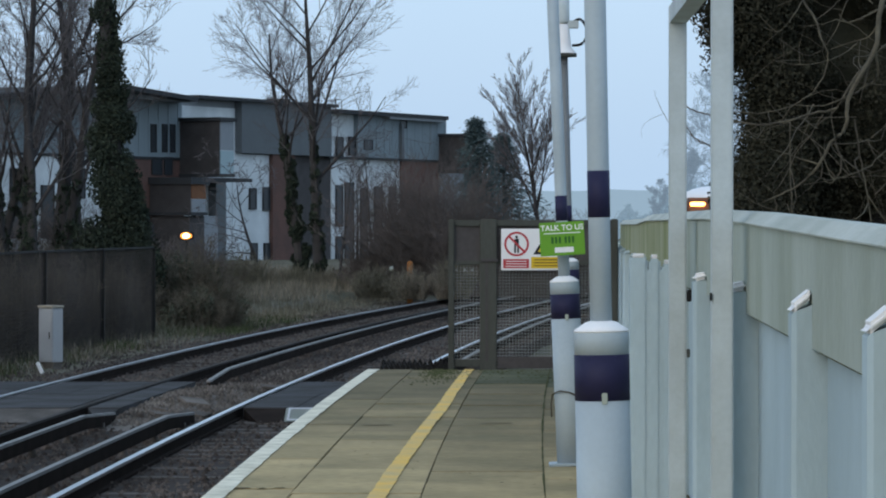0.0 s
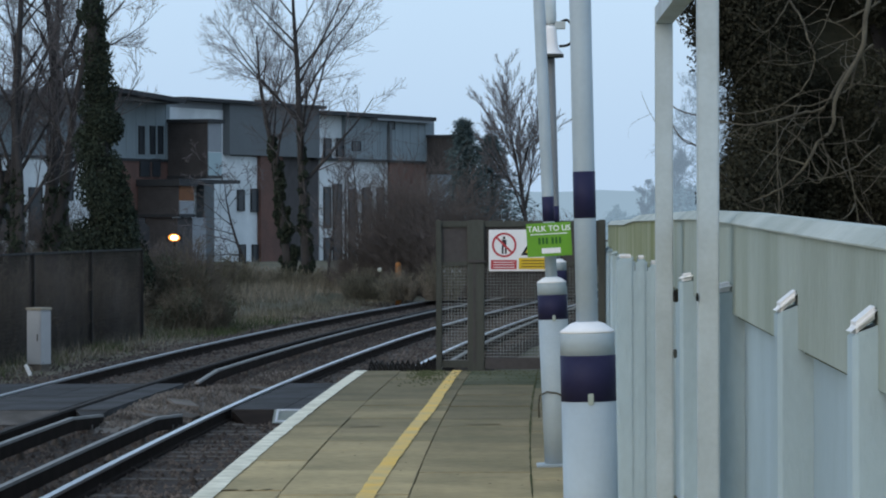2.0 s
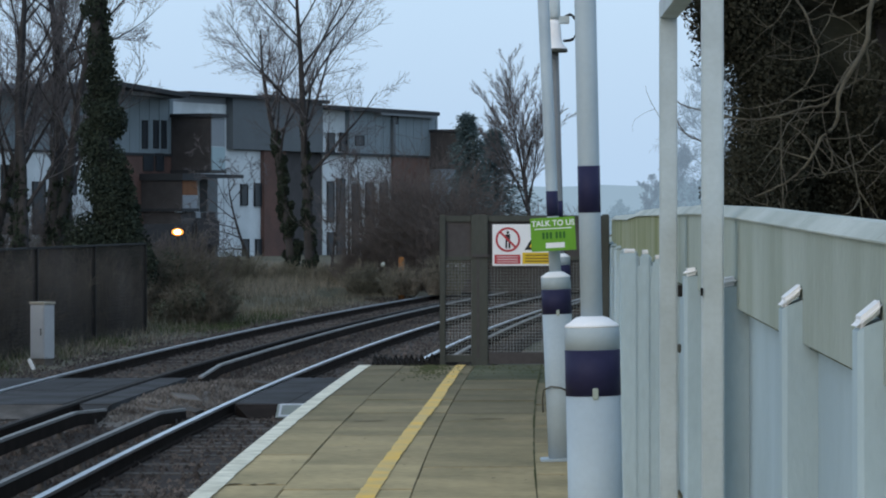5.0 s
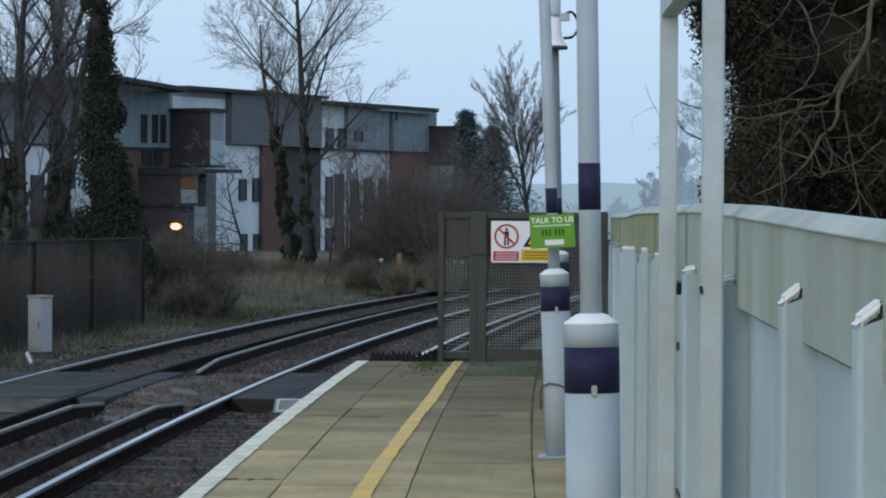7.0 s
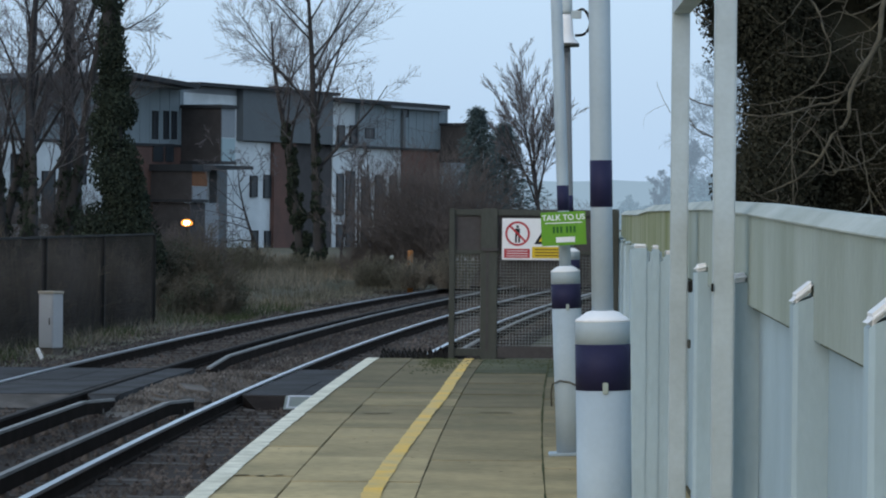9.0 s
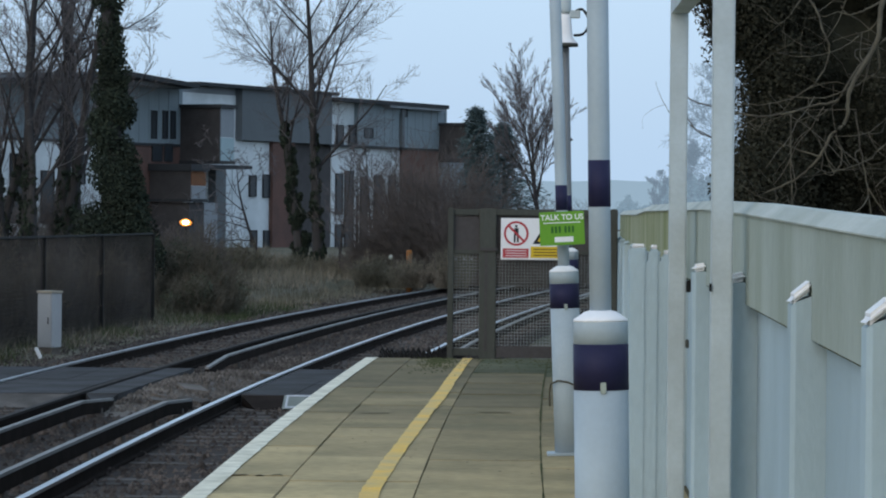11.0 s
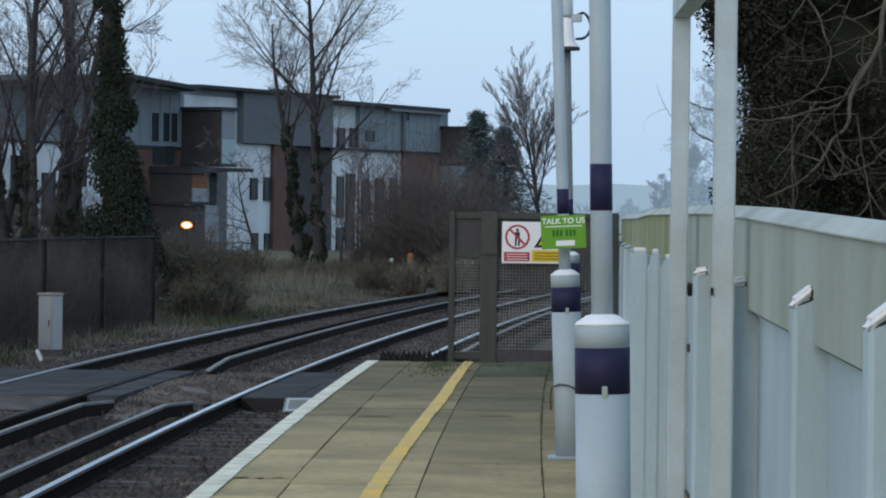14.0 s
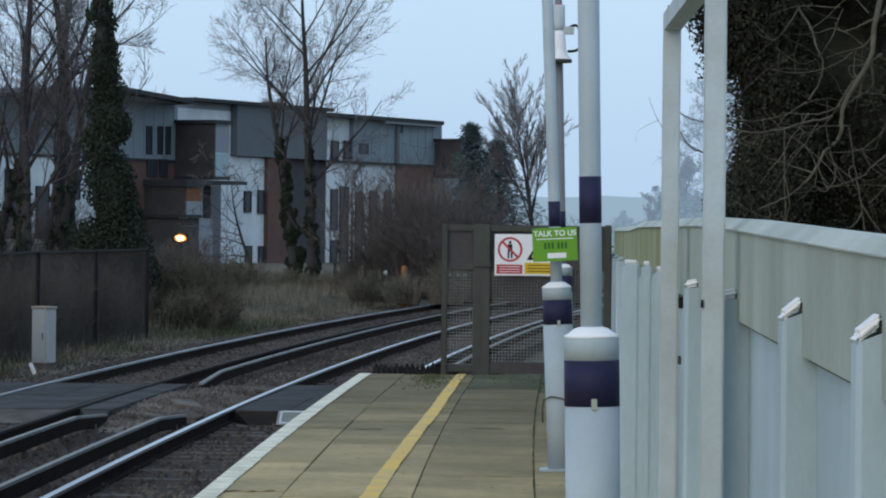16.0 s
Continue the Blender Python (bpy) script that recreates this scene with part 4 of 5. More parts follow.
# ---- trees ----
def grow(seed, height, trunk_r, spread, up, start=0.25, counts=(10, 8, 8, 5), ratios=(0.36, 0.55, 0.55, 0.55), wobble=0.10, twig=0.006):
    """Bare tree: returns the stem segments and the fine twigs as lists of (a, b, ra, rb); the first six segments are the trunk's."""
    rng = random.Random(seed)
    stems, twigs = [], []

    def limb(p, d, length, r, lev):
        n = (6, 6, 4, 3, 2)[lev]
        pts = [(p.copy(), r)]
        dd = d.copy()
        for i in range(n):
            dd = (dd + Vector((rng.gauss(0, wobble), rng.gauss(0, wobble), rng.gauss(0, wobble) + up * (0.10 if lev else 0.02)))).normalized()
            p = p + dd * (length / n)
            pts.append((p.copy(), max(twig * 0.5, r * (1 - 0.85 * (i + 1) / n))))
        (stems if lev < 2 else twigs).extend((pts[i][0], pts[i + 1][0], pts[i][1], pts[i + 1][1]) for i in range(n))
        if lev >= len(counts):
            return
        m = counts[lev]
        for k in range(m):
            f = (k + rng.random()) / m
            f = start + (1 - start) * f if lev == 0 else 0.15 + 0.85 * f
            q = min(f * n, n - 0.001)
            i = int(q)
            base = pts[i][0].lerp(pts[i + 1][0], q - i)
            br = pts[i][1] + (pts[i + 1][1] - pts[i][1]) * (q - i)
            axis = (pts[i + 1][0] - pts[i][0]).normalized()
            side = axis.orthogonal()
            side.rotate(Matrix.Rotation(rng.random() * 6.283, 3, axis))
            a = radians(spread) * rng.uniform(0.6, 1.25)
            nd = axis * math.cos(a) + side.normalized() * math.sin(a)
            limb(base, nd.normalized(), length * ratios[lev] * rng.uniform(0.7, 1.2) * (1.2 - 0.55 * f), max(twig, br * 0.5), lev + 1)

    limb(Vector((0, 0, 0)), Vector((0, 0, 1)), height, trunk_r, 0)
    return stems, twigs


def wood(name, segs, sides, material, parent):
    verts, faces = [], []
    for a, b, ra, rb in segs:
        d = b - a
        if d.length < 1e-5:
            continue
        d.normalize()
        u = d.orthogonal().normalized()
        v = d.cross(u)
        k = len(verts)
        for p, r in ((a, ra), (b, rb)):
            for i in range(sides):
                t = 6.2832 * i / sides
                verts.append(p + r * (math.cos(t) * u + math.sin(t) * v))
        faces += [(k + i, k + (i + 1) % sides, k + sides + (i + 1) % sides, k + sides + i) for i in range(sides)]
    return raw(name, verts, faces, material, parent, smooth=True)


def bare_tree(label, m, seed, ivy=None, **kw):
    th = thing("bare_tree", label, "tree", m, "bare trees")
    stems, twigs = grow(seed, **kw)
    wood("trunk", stems, 7, M_bark, th)
    tagged(wood("crown", twigs, 3, M_twig, th), kind="stuff")
    if ivy:
        # ivy round the trunk up to a share of its height
        share, r0, r1, count = ivy
        rng = random.Random(seed)
        cs = []
        for i in range(40):
            q = min(5.99, 6 * share * i / 39)
            a, b = stems[int(q)][0], stems[int(q)][1]
            c, r = a.lerp(b, q - int(q)), r0 + (r1 - r0) * i / 39
            cs.append((c.x + rng.gauss(0, r * 0.35), c.y + rng.gauss(0, r * 0.35), c.z, r * rng.uniform(0.6, 1.1)))
        tagged(leaf_cloud("ivy", cs, 0.055, count, M_ivy, th, seed), kind="stuff")
    return th


def leaf_cloud(name, centres, size, count, material, parent, seed, flat=0.6):
    """Small leaf blades scattered round clump centres of (x, y, z, radius)."""
    rng = random.Random(seed)
    verts, faces = [], []
    total = sum(c[3] ** 2 for c in centres)
    for cx, cy, cz, R in centres:
        for _ in range(int(count * R * R / total)):
            d = Vector((rng.gauss(0, 1), rng.gauss(0, 1), rng.gauss(0, 1))).normalized() * R * rng.random() ** 0.35
            p = Vector((cx, cy, cz)) + d
            a = Vector((rng.gauss(0, 1), rng.gauss(0, 1), rng.gauss(0, flat))).normalized()
            b = a.orthogonal().normalized()
            b.rotate(Matrix.Rotation(rng.random() * 6.28, 3, a))
            c = a.cross(b)
            s = size * rng.uniform(0.6, 1.4)
            k = len(verts)
            verts += [p - b * s, p + c * s * 0.6, p + b * s, p - c * s * 0.6]
            faces.append((k, k + 1, k + 2, k + 3))
    return raw(name, verts, faces, material, parent)


# tall bare trees before the flats
bare_tree("tall bare winter tree with a wide fine-twigged crown", pose(-4.4, 128, -0.8, 0, 2.0) @ pose(0, 0, 0, 0, 0, 40), 17, (0.50, 0.25, 0.13, 9000), height=11.6, trunk_r=0.21, spread=40, up=0.4,
          start=0.31, counts=(17, 9, 7, 5), ratios=(0.43, 0.45, 0.5, 0.5), twig=0.0065, wobble=0.055)
bare_tree("tall bare winter tree with an ivied trunk", pose(-5.05, 129, -0.8, 0, -1.0), 12, (0.58, 0.30, 0.18, 12000), height=9.2, trunk_r=0.19, spread=44, up=0.4,
          start=0.45, counts=(11, 8, 7, 4), ratios=(0.42, 0.45, 0.5, 0.5), twig=0.0065, wobble=0.055)
bare_tree("low spreading bare tree before the white wall", pose(-5.9, 121, -0.9, 0, -14), 19, height=4.0, trunk_r=0.08, spread=60, up=0.05,
          start=0.15, counts=(10, 5, 3, 2), ratios=(0.6, 0.5, 0.5, 0.5), twig=0.012, wobble=0.09)
for px, h, sd in ((-3.55, 4.4, 51), (-2.95, 4.0, 52), (-2.35, 4.6, 53), (-1.9, 3.9, 54)):
    bare_tree("thin bare sapling before the white wall", pose(px, 124, -0.9, 0, 1), sd, height=h, trunk_r=0.06, spread=34, up=0.4,
              start=0.2, counts=(9, 6, 4, 3), ratios=(0.3, 0.5, 0.5, 0.5), twig=0.007, wobble=0.06)
# row of bare stems by the mesh fence
for i, (px, py, h, lean, sd) in enumerate(((-10.9, 93, 11.5, -0.5, 21), (-10.05, 95, 11.0, -1, 22), (-10.05, 93, 10.5, 0.5, 23), (-11.6, 96, 11.0, 1, 24), (-11.3, 90, 10.0, -1, 25), (-10.5, 99, 11.5, -2, 26), (-11.15, 92, 10.8, 1.5, 27), (-10.4, 91, 10.2, -1.5, 28), (-11.9, 94, 11.2, 0.5, 29), (-9.75, 97, 9.6, 1, 30))):
    bare_tree("slender bare winter tree behind the mesh fence", pose(px, py, -0.8, 0, lean), sd, (0.35, 0.22, 0.12, 2500), height=h, trunk_r=0.16, spread=38, up=0.7,
              start=0.22, counts=(10, 7, 6, 4), ratios=(0.26, 0.5, 0.5, 0.5), twig=0.007)
# upswept tree
bare_tree("upswept bare winter tree with fanned branches", pose(3.5, 121, -0.4, 0, -4.0), 34, height=4.9, trunk_r=0.11, spread=23, up=0.12, start=0.36, counts=(17, 10, 8, 4), ratios=(0.66, 0.38, 0.42, 0.5),
          twig=0.008, wobble=0.045)


def make_ivy_tree():
    x, y = -7.85, 85
    th = thing("ivy_clad_tree", "tall trunk smothered in dark green ivy", "tree", pose(x, y, -0.9))
    part("trunk", tube([(0.25, 0, 0), (0.15, 0, 2.5), (0.0, 0, 5), (-0.12, 0, 8.4)], [0.28, 0.24, 0.2, 0.12], 10), M_bark, th)
    rng = random.Random(5)
    cs = []
    for i in range(60):
        z = 1.0 + 7.4 * i / 59
        r = 0.74 - 0.062 * z + 0.3 * max(0.0, 1 - z / 3.6) + rng.uniform(-0.06, 0.16)
        a = rng.random() * 6.28
        off = 0.36 * (1 - z / 9.5) + 0.3 * max(0.0, 1 - z / 3.6)
        cs.append((0.2 - 0.04 * z + off * math.cos(a), off * math.sin(a), z, max(0.16, r * 0.75)))
    tagged(leaf_cloud("ivy", cs, 0.04, 60000, M_ivy, th, 6), kind="stuff")


make_ivy_tree()


def make_conifer(x, y, z, h, seed, lean, wide):
    th = thing("conifer", "dark blue-green conifer with drooping boughs", "tree", pose(x, y, z, 0, lean))
    part("trunk", tube([(0, 0, 0), (0, 0, h)], [0.14, 0.02], 8), M_bark, th)
    rng = random.Random(seed)
    verts, faces = [], []
    for i in range(190):
        f = i / 189
        zz = h * (0.12 + 0.88 * f)
        L = (wide * (1 - f) ** 0.75 + 0.12) * rng.uniform(0.6, 1.2)
        a = i * 2.4 + rng.uniform(-0.3, 0.3)
        for j in range(70):
            s = rng.random()
            w = 0.16 * (1 - s * 0.6)
            p = Vector((math.cos(a) * L * s, math.sin(a) * L * s, zz + 0.22 * L * s - 0.36 * L * s * s)) + Vector((rng.gauss(0, w), rng.gauss(0, w), rng.gauss(0, w * 0.5)))
            d = Vector((math.cos(a) + rng.gauss(0, 0.5), math.sin(a) + rng.gauss(0, 0.5), rng.gauss(0, 0.3))).normalized() * 0.09
            e = Vector((rng.gauss(0, 1), rng.gauss(0, 1), rng.gauss(0, 1))).normalized() * 0.022
            k = len(verts)
            verts += [p - d, p + e, p + d, p - e]
            faces.append((k, k + 1, k + 2, k + 3))
    tagged(raw("crown", verts, faces, M_conifer, th), kind="stuff")


make_conifer(1.5, 125, -0.4, 5.4, 3, -4, 1.5)
make_conifer(2.25, 127, -0.4, 4.9, 7, -2, 2.2)


M_brown_dark = mat("dull_brown_stem", (0.150, 0.132, 0.103), 0.9, 0.3, 2, 12, 0, tint=(0.078, 0.070, 0.054), spec=0.05)


def thicket(label, x, y, z, w, d, h, n, seed, material, twig=0.009):
    """A shrub of many thin stems from the ground."""
    th = thing("shrub", label, "shrub", pose(x, y, z), "shrubs on the verge")
    rng = random.Random(seed)
    segs = []
    for _ in range(n):
        p = Vector((rng.uniform(-w, w), rng.uniform(-d, d), 0))
        dd = Vector((rng.gauss(0, 0.25), rng.gauss(0, 0.25), 1)).normalized()
        L = h * rng.uniform(0.5, 1.0) * (1 - 0.4 * abs(p.x / w))
        r = twig * rng.uniform(0.8, 1.8)
        q = p
        for k in range(5):
            dd = (dd + Vector((rng.gauss(0, 0.2), rng.gauss(0, 0.2), rng.gauss(0, 0.1)))).normalized()
            e = q + dd * L / 5
            segs.append((q, e, r * (1 - 0.15 * k), r * (1 - 0.15 * (k + 1))))
            for _ in range(3):
                t = (dd + Vector((rng.gauss(0, 0.6), rng.gauss(0, 0.6), rng.gauss(0, 0.4)))).normalized()
                segs.append((e, e + t * L * rng.uniform(0.1, 0.25), r * 0.5, r * 0.3))
            q = e
    tagged(wood("stem_tangle", [q for i, q in enumerate(segs) if i % 4 == 0], 3, material, th), kind="stuff")
    tagged(wood("twig_tangle", [q for i, q in enumerate(segs) if i % 4], 3, material, th), kind="stuff")
    return th


M_brown = mat("brown_winter_stem", (0.158, 0.133, 0.122), 0.9, 0.3, 0.6, 8, 0, tint=(0.085, 0.075, 0.07), spec=0.05)
for i, (x, y, w, h) in enumerate(((-1.4, 118, 0.8, 5.0), (-0.4, 116, 0.8, 5.3), (0.5, 114, 0.8, 4.6), (1.7, 114, 0.9, 2.8), (2.7, 112, 0.9, 2.5), (3.6, 114, 0.9, 2.6), (-2.5, 119, 0.6, 1.7),
                                  (-3.9, 121, 0.9, 0.9), (-5.2, 122, 1.0, 1.0), (-6.6, 118, 1.0, 1.5), (3.9, 118, 1.0, 2.9), (-8.6, 112, 1.2, 2.0), (-9.8, 108, 1.4, 2.2), (-9.7, 99, 0.6, 3.4), (-10.6, 100, 0.6, 3.0),
                                  (-11.6, 98, 0.7, 3.3), (-12.4, 99, 0.8, 3.6), (-7.4, 108, 0.8, 2.0), (-2.2, 112, 0.5, 1.1), (0.3, 110, 0.5, 1.4), (-1.0, 110.3, 0.45, 1.0))):
    thicket("tangled brown leafless shrub on the railway verge", x, y, -0.9, w, 0.8, h, 170 if x < -9.5 and y < 101 else 330, 60 + i, M_grass if h < 1.65 else M_brown)
for i, (x, y, w, h) in enumerate(((-6.0, 86, 0.5, 2.4), (-5.35, 86, 0.5, 1.3), (-6.4, 88, 0.5, 2.0), (-5.7, 84, 0.6, 1.2))):
    th = thicket("dark bushy evergreen shrub beside the mesh fence", x, y, -1.15, w, 0.5, h, 260, 90 + i, M_brown_dark)
    leaf_cloud("leaves", [(random.Random(i * 9 + k).uniform(-w, w), random.Random(k).uniform(-0.4, 0.4), h * random.Random(k + 3).uniform(0.1, 0.8), 0.34) for k in range(12)], 0.028, 3800, M_bush, th, i)["kind"] = "stuff"


for i, (x, y, h) in enumerate(((-9.4, 56, 1.9), (-8.9, 62, 2.0), (-8.5, 68, 2.1), (-8.0, 74, 2.0), (-7.5, 80, 1.9))):
    thicket("dark dense shrub close behind the mesh fence", x, y, -1.1, 0.7, 2.6, h, 420, 130 + i, M_brown_dark)


def evergreen_edge(z):
    """How far the evergreen reaches towards the line at a height: a hollow at mid height, a bulge above."""
    hollow = max(0.0, 1 - abs(z - 2.95) / 0.65) ** 0.5
    return 3.28 + 0.30 * hollow + 0.09 * math.sin(z * 5.3 + 1) - 0.30 * min(1.0, max(0.0, (z - 3.5) / 0.4))


def make_evergreen():
    th = thing("evergreen_tree", "dense dark ivy-covered evergreen behind the fence", "tree", pose(0, 41, -0.4))
    rng = random.Random(8)
    part("trunk", tube([(5.0, 1.2, 0), (5.1, 1.2, 3), (5.3, 1.2, 6)], [0.3, 0.26, 0.2], 10), M_bark, th)
    part("trunk", tube([(6.9, 1.6, 0), (6.8, 1.6, 6)], [0.25, 0.2], 10), M_bark, th)
    cs = []
    for _ in range(220):
        x, z = rng.uniform(3.5, 8.6), rng.uniform(0.6, 6.2)
        edge = evergreen_edge(z)
        x = max(x, edge + 0.35)
        cs.append((x, rng.uniform(-0.6, 2.2), z, rng.uniform(0.35, 0.6)))
    for z in steps(0.8, 6.2, 0.22) + steps(0.9, 6.1, 0.3) + steps(1.0, 6.0, 0.4) + steps(0.85, 6.0, 0.18):
        edge = evergreen_edge(z)
        cs.append((edge + rng.uniform(0.22, 0.6), rng.uniform(-0.3, 0.6), z, rng.uniform(0.28, 0.42)))
    tagged(leaf_cloud("foliage", cs, 0.024, 400000, M_ever, th, 12, 0.8), kind="stuff")
    # solid lumps added inside the leaves so no sky shows through
    for k, (x, z, r) in enumerate(((4.6, 1.2, 0.75), (4.9, 2.4, 0.9), (4.7, 3.6, 0.8), (5.0, 4.8, 0.9), (6.2, 1.5, 1.1), (6.4, 3.0, 1.2), (6.4, 4.6, 1.2), (7.6, 1.6, 1.1), (7.7, 3.2, 1.2), (7.7, 4.9, 1.2), (4.45, 0.9, 0.5), (4.55, 1.9, 0.55), (4.5, 2.8, 0.5), (4.5, 3.7, 0.45), (4.6, 4.4, 0.5), (4.05, 4.15, 0.5), (4.2, 4.9, 0.5), (3.95, 0.9, 0.42), (3.95, 1.5, 0.4), (4.0, 2.1, 0.38), (4.15, 2.7, 0.38), (4.15, 3.3, 0.4), (3.8, 3.95, 0.4), (3.75, 4.6, 0.42), (3.75, 5.2, 0.42))):
        bm = bmesh.new()
        bmesh.ops.create_icosphere(bm, subdivisions=3, radius=r)
        for v in bm.verts:
            v.co *= 1 + 0.25 * noise.noise(v.co * 2.2 + Vector((k, 0, 0)))
        part("sky_blocking_core", bm, M_ever, th, "solid core added to block sky behind the leaves").location = (x, 1.5, z)


make_evergreen()


def make_branches():
    """Bare lichened boughs that hang over the fence before the evergreen."""
    th = thing("bare_tree", "bare tree with pale lichened boughs arching over the fence", "tree", pose(0, 30, 0), "bare trees")
    S = 30 / 6385.17

    def at(u, v, dy=0.0):
        return (u * S, dy, EYE - v * S)

    part("trunk", tube([(4.9, 0.6, -0.4), (4.7, 0.5, 1.6), (4.45, 0.3, 3.2), (4.3, 0.3, 5.5)], [0.16, 0.14, 0.11, 0.07], 10), M_palebranch, th)
    rng = random.Random(3)
    boughs = (
        (((790, -440, 0.2), (772, -367, 0), (761, -307, -0.1), (716, -227, -0.2), (706, -167, -0.2), (681, -142, -0.2), (656, -97, -0.2), (616, -62, -0.1), (561, -37, 0)), 0.060, 0.016),
        (((761, -307, -0.1), (769, -262, 0), (746, -242, 0.1), (716, -225, 0), (666, -209, 0), (611, -213, 0.1)), 0.030, 0.008),
        (((790, -320, 0.2), (736, -267, 0.1), (696, -207, 0), (656, -197, 0), (606, -182, -0.1), (556, -175, -0.1), (506, -185, 0), (474, -192, 0), (441, -202, 0), (419, -216, 0)), 0.030, 0.012),
        (((640, -400, 0.2), (661, -362, 0.1), (671, -322, 0), (681, -297, 0), (671, -257, 0), (646, -227, 0), (611, -207, 0), (556, -197, 0), (500, -200, 0)), 0.026, 0.008),
        (((800, -190, 0.2), (766, -157, 0.1), (736, -144, 0), (686, -142, 0)), 0.018, 0.008),
        (((800, -140, 0.2), (776, -122, 0.1), (746, -97, 0), (686, -79, 0), (656, -87, 0)), 0.020, 0.008),
        (((689, -142, -0.2), (701, -112, -0.2), (696, -87, -0.2), (681, -72, -0.2), (664, -82, -0.2)), 0.022, 0.009),
        (((618, -182, 0.2), (619, -100, 0.2), (622, -10, 0.2), (622, 40, 0.2)), 0.018, 0.012),
        (((736, -187, 0.3), (746, -120, 0.3), (761, -37, 0.3), (770, 40, 0.3)), 0.020, 0.014),
        (((641, -400, 0.1), (611, -357, 0), (591, -340, 0), (566, -350, 0)), 0.016, 0.006),
        (((800, -395, 0.1), (746, -367, 0), (716, -357, 0), (700, -372, 0)), 0.026, 0.010),
        (((556, -175, -0.1), (530, -160, 0), (508, -145, 0)), 0.012, 0.005),
        (((500, -100, 0.1), (478, -135, 0), (456, -145, 0), (439, -159, 0), (423, -186, 0)), 0.022, 0.010),
        (((500, -315, 0.1), (474, -337, 0), (451, -352, 0), (426, -374, 0), (405, -400, 0)), 0.018, 0.010),
        (((400, -180, 0), (380, -215, -0.05), (373, -235, -0.05)), 0.006, 0.003),
        (((736, -320, 0.2), (696, -295, 0.1), (640, -282, 0), (590, -287, 0)), 0.014, 0.006),
        (((716, -227, 0), (690, -195, 0.1), (668, -180, 0.1), (664, -170, 0.1)), 0.016, 0.007),
        (((570, -175, 0), (562, -160, 0), (552, -148, 0)), 0.010, 0.005),
        (((720, -400, 0.2), (690, -330, 0.2), (650, -300, 0.2), (600, -330, 0.2)), 0.012, 0.006),
        (((588, -45, 0), (590, -25, 0), (594, 20, 0)), 0.018, 0.010),
    )
    for pts, r0, r1 in boughs:
        path = [q + Vector((rng.gauss(0, 0.003), rng.gauss(0, 0.01), rng.gauss(0, 0.003))) for q in arc([at(*p) for p in pts])]
        n = len(path)
        b = part("bough", tube(path, [0.42 * (r0 + (r1 - r0) * i / (n - 1)) for i in range(n)], 7), M_palebranch, th)
        segs = []
        for _ in range(3 if pts[-1][0] > 440 else 1):
            i = rng.randrange(2, n)
            d = Vector((rng.gauss(0, 0.6), rng.gauss(0, 0.3), rng.gauss(-0.1, 0.6))).normalized()
            q, r = path[i], r1 * 0.7
            for k in range(5):
                d = (d + Vector((rng.gauss(0, 0.25), rng.gauss(0, 0.2), rng.gauss(0, 0.25)))).normalized()
                e = q + d * rng.uniform(0.05, 0.12)
                segs.append((q, e, r, r * 0.8))
                q, r = e, r * 0.8
        tagged(wood("twig_spray", segs, 4, M_palebranch, b), kind="stuff")


make_branches()


def make_hanging_twigs():
    """Thin tangled growth before the evergreen."""
    th = thing("shrub", "tangled thin bare growth hanging before the evergreen", "shrub", pose(0, 36, -0.4), "shrubs behind the fence")
    rng = random.Random(17)
    segs = []
    for _ in range(80):
        q = Vector((rng.uniform(3.5, 6.4), rng.uniform(-0.5, 0.8), 0 if rng.random() < 0.25 else rng.uniform(0.8, 4.2)))
        d = Vector((rng.gauss(0, 0.7), rng.gauss(0, 0.3), rng.gauss(0.15, 0.6))).normalized()
        if q.z == 0:
            d = Vector((rng.gauss(0, 0.12), rng.gauss(0, 0.1), 1)).normalized()
        r, n = rng.uniform(0.003, 0.007), rng.randrange(6, 12) + (14 if q.z == 0 else 0)
        for k in range(n):
            d = (d + Vector((rng.gauss(0, 0.16), rng.gauss(0, 0.1), rng.gauss(0, 0.12)))).normalized()
            e = q + d * 0.12
            segs.append((q, e, r, r * 0.93))
            q, r = e, r * 0.93
    tagged(wood("stem_tangle", segs, 4, M_brown_dark, th), kind="stuff")


make_hanging_twigs()


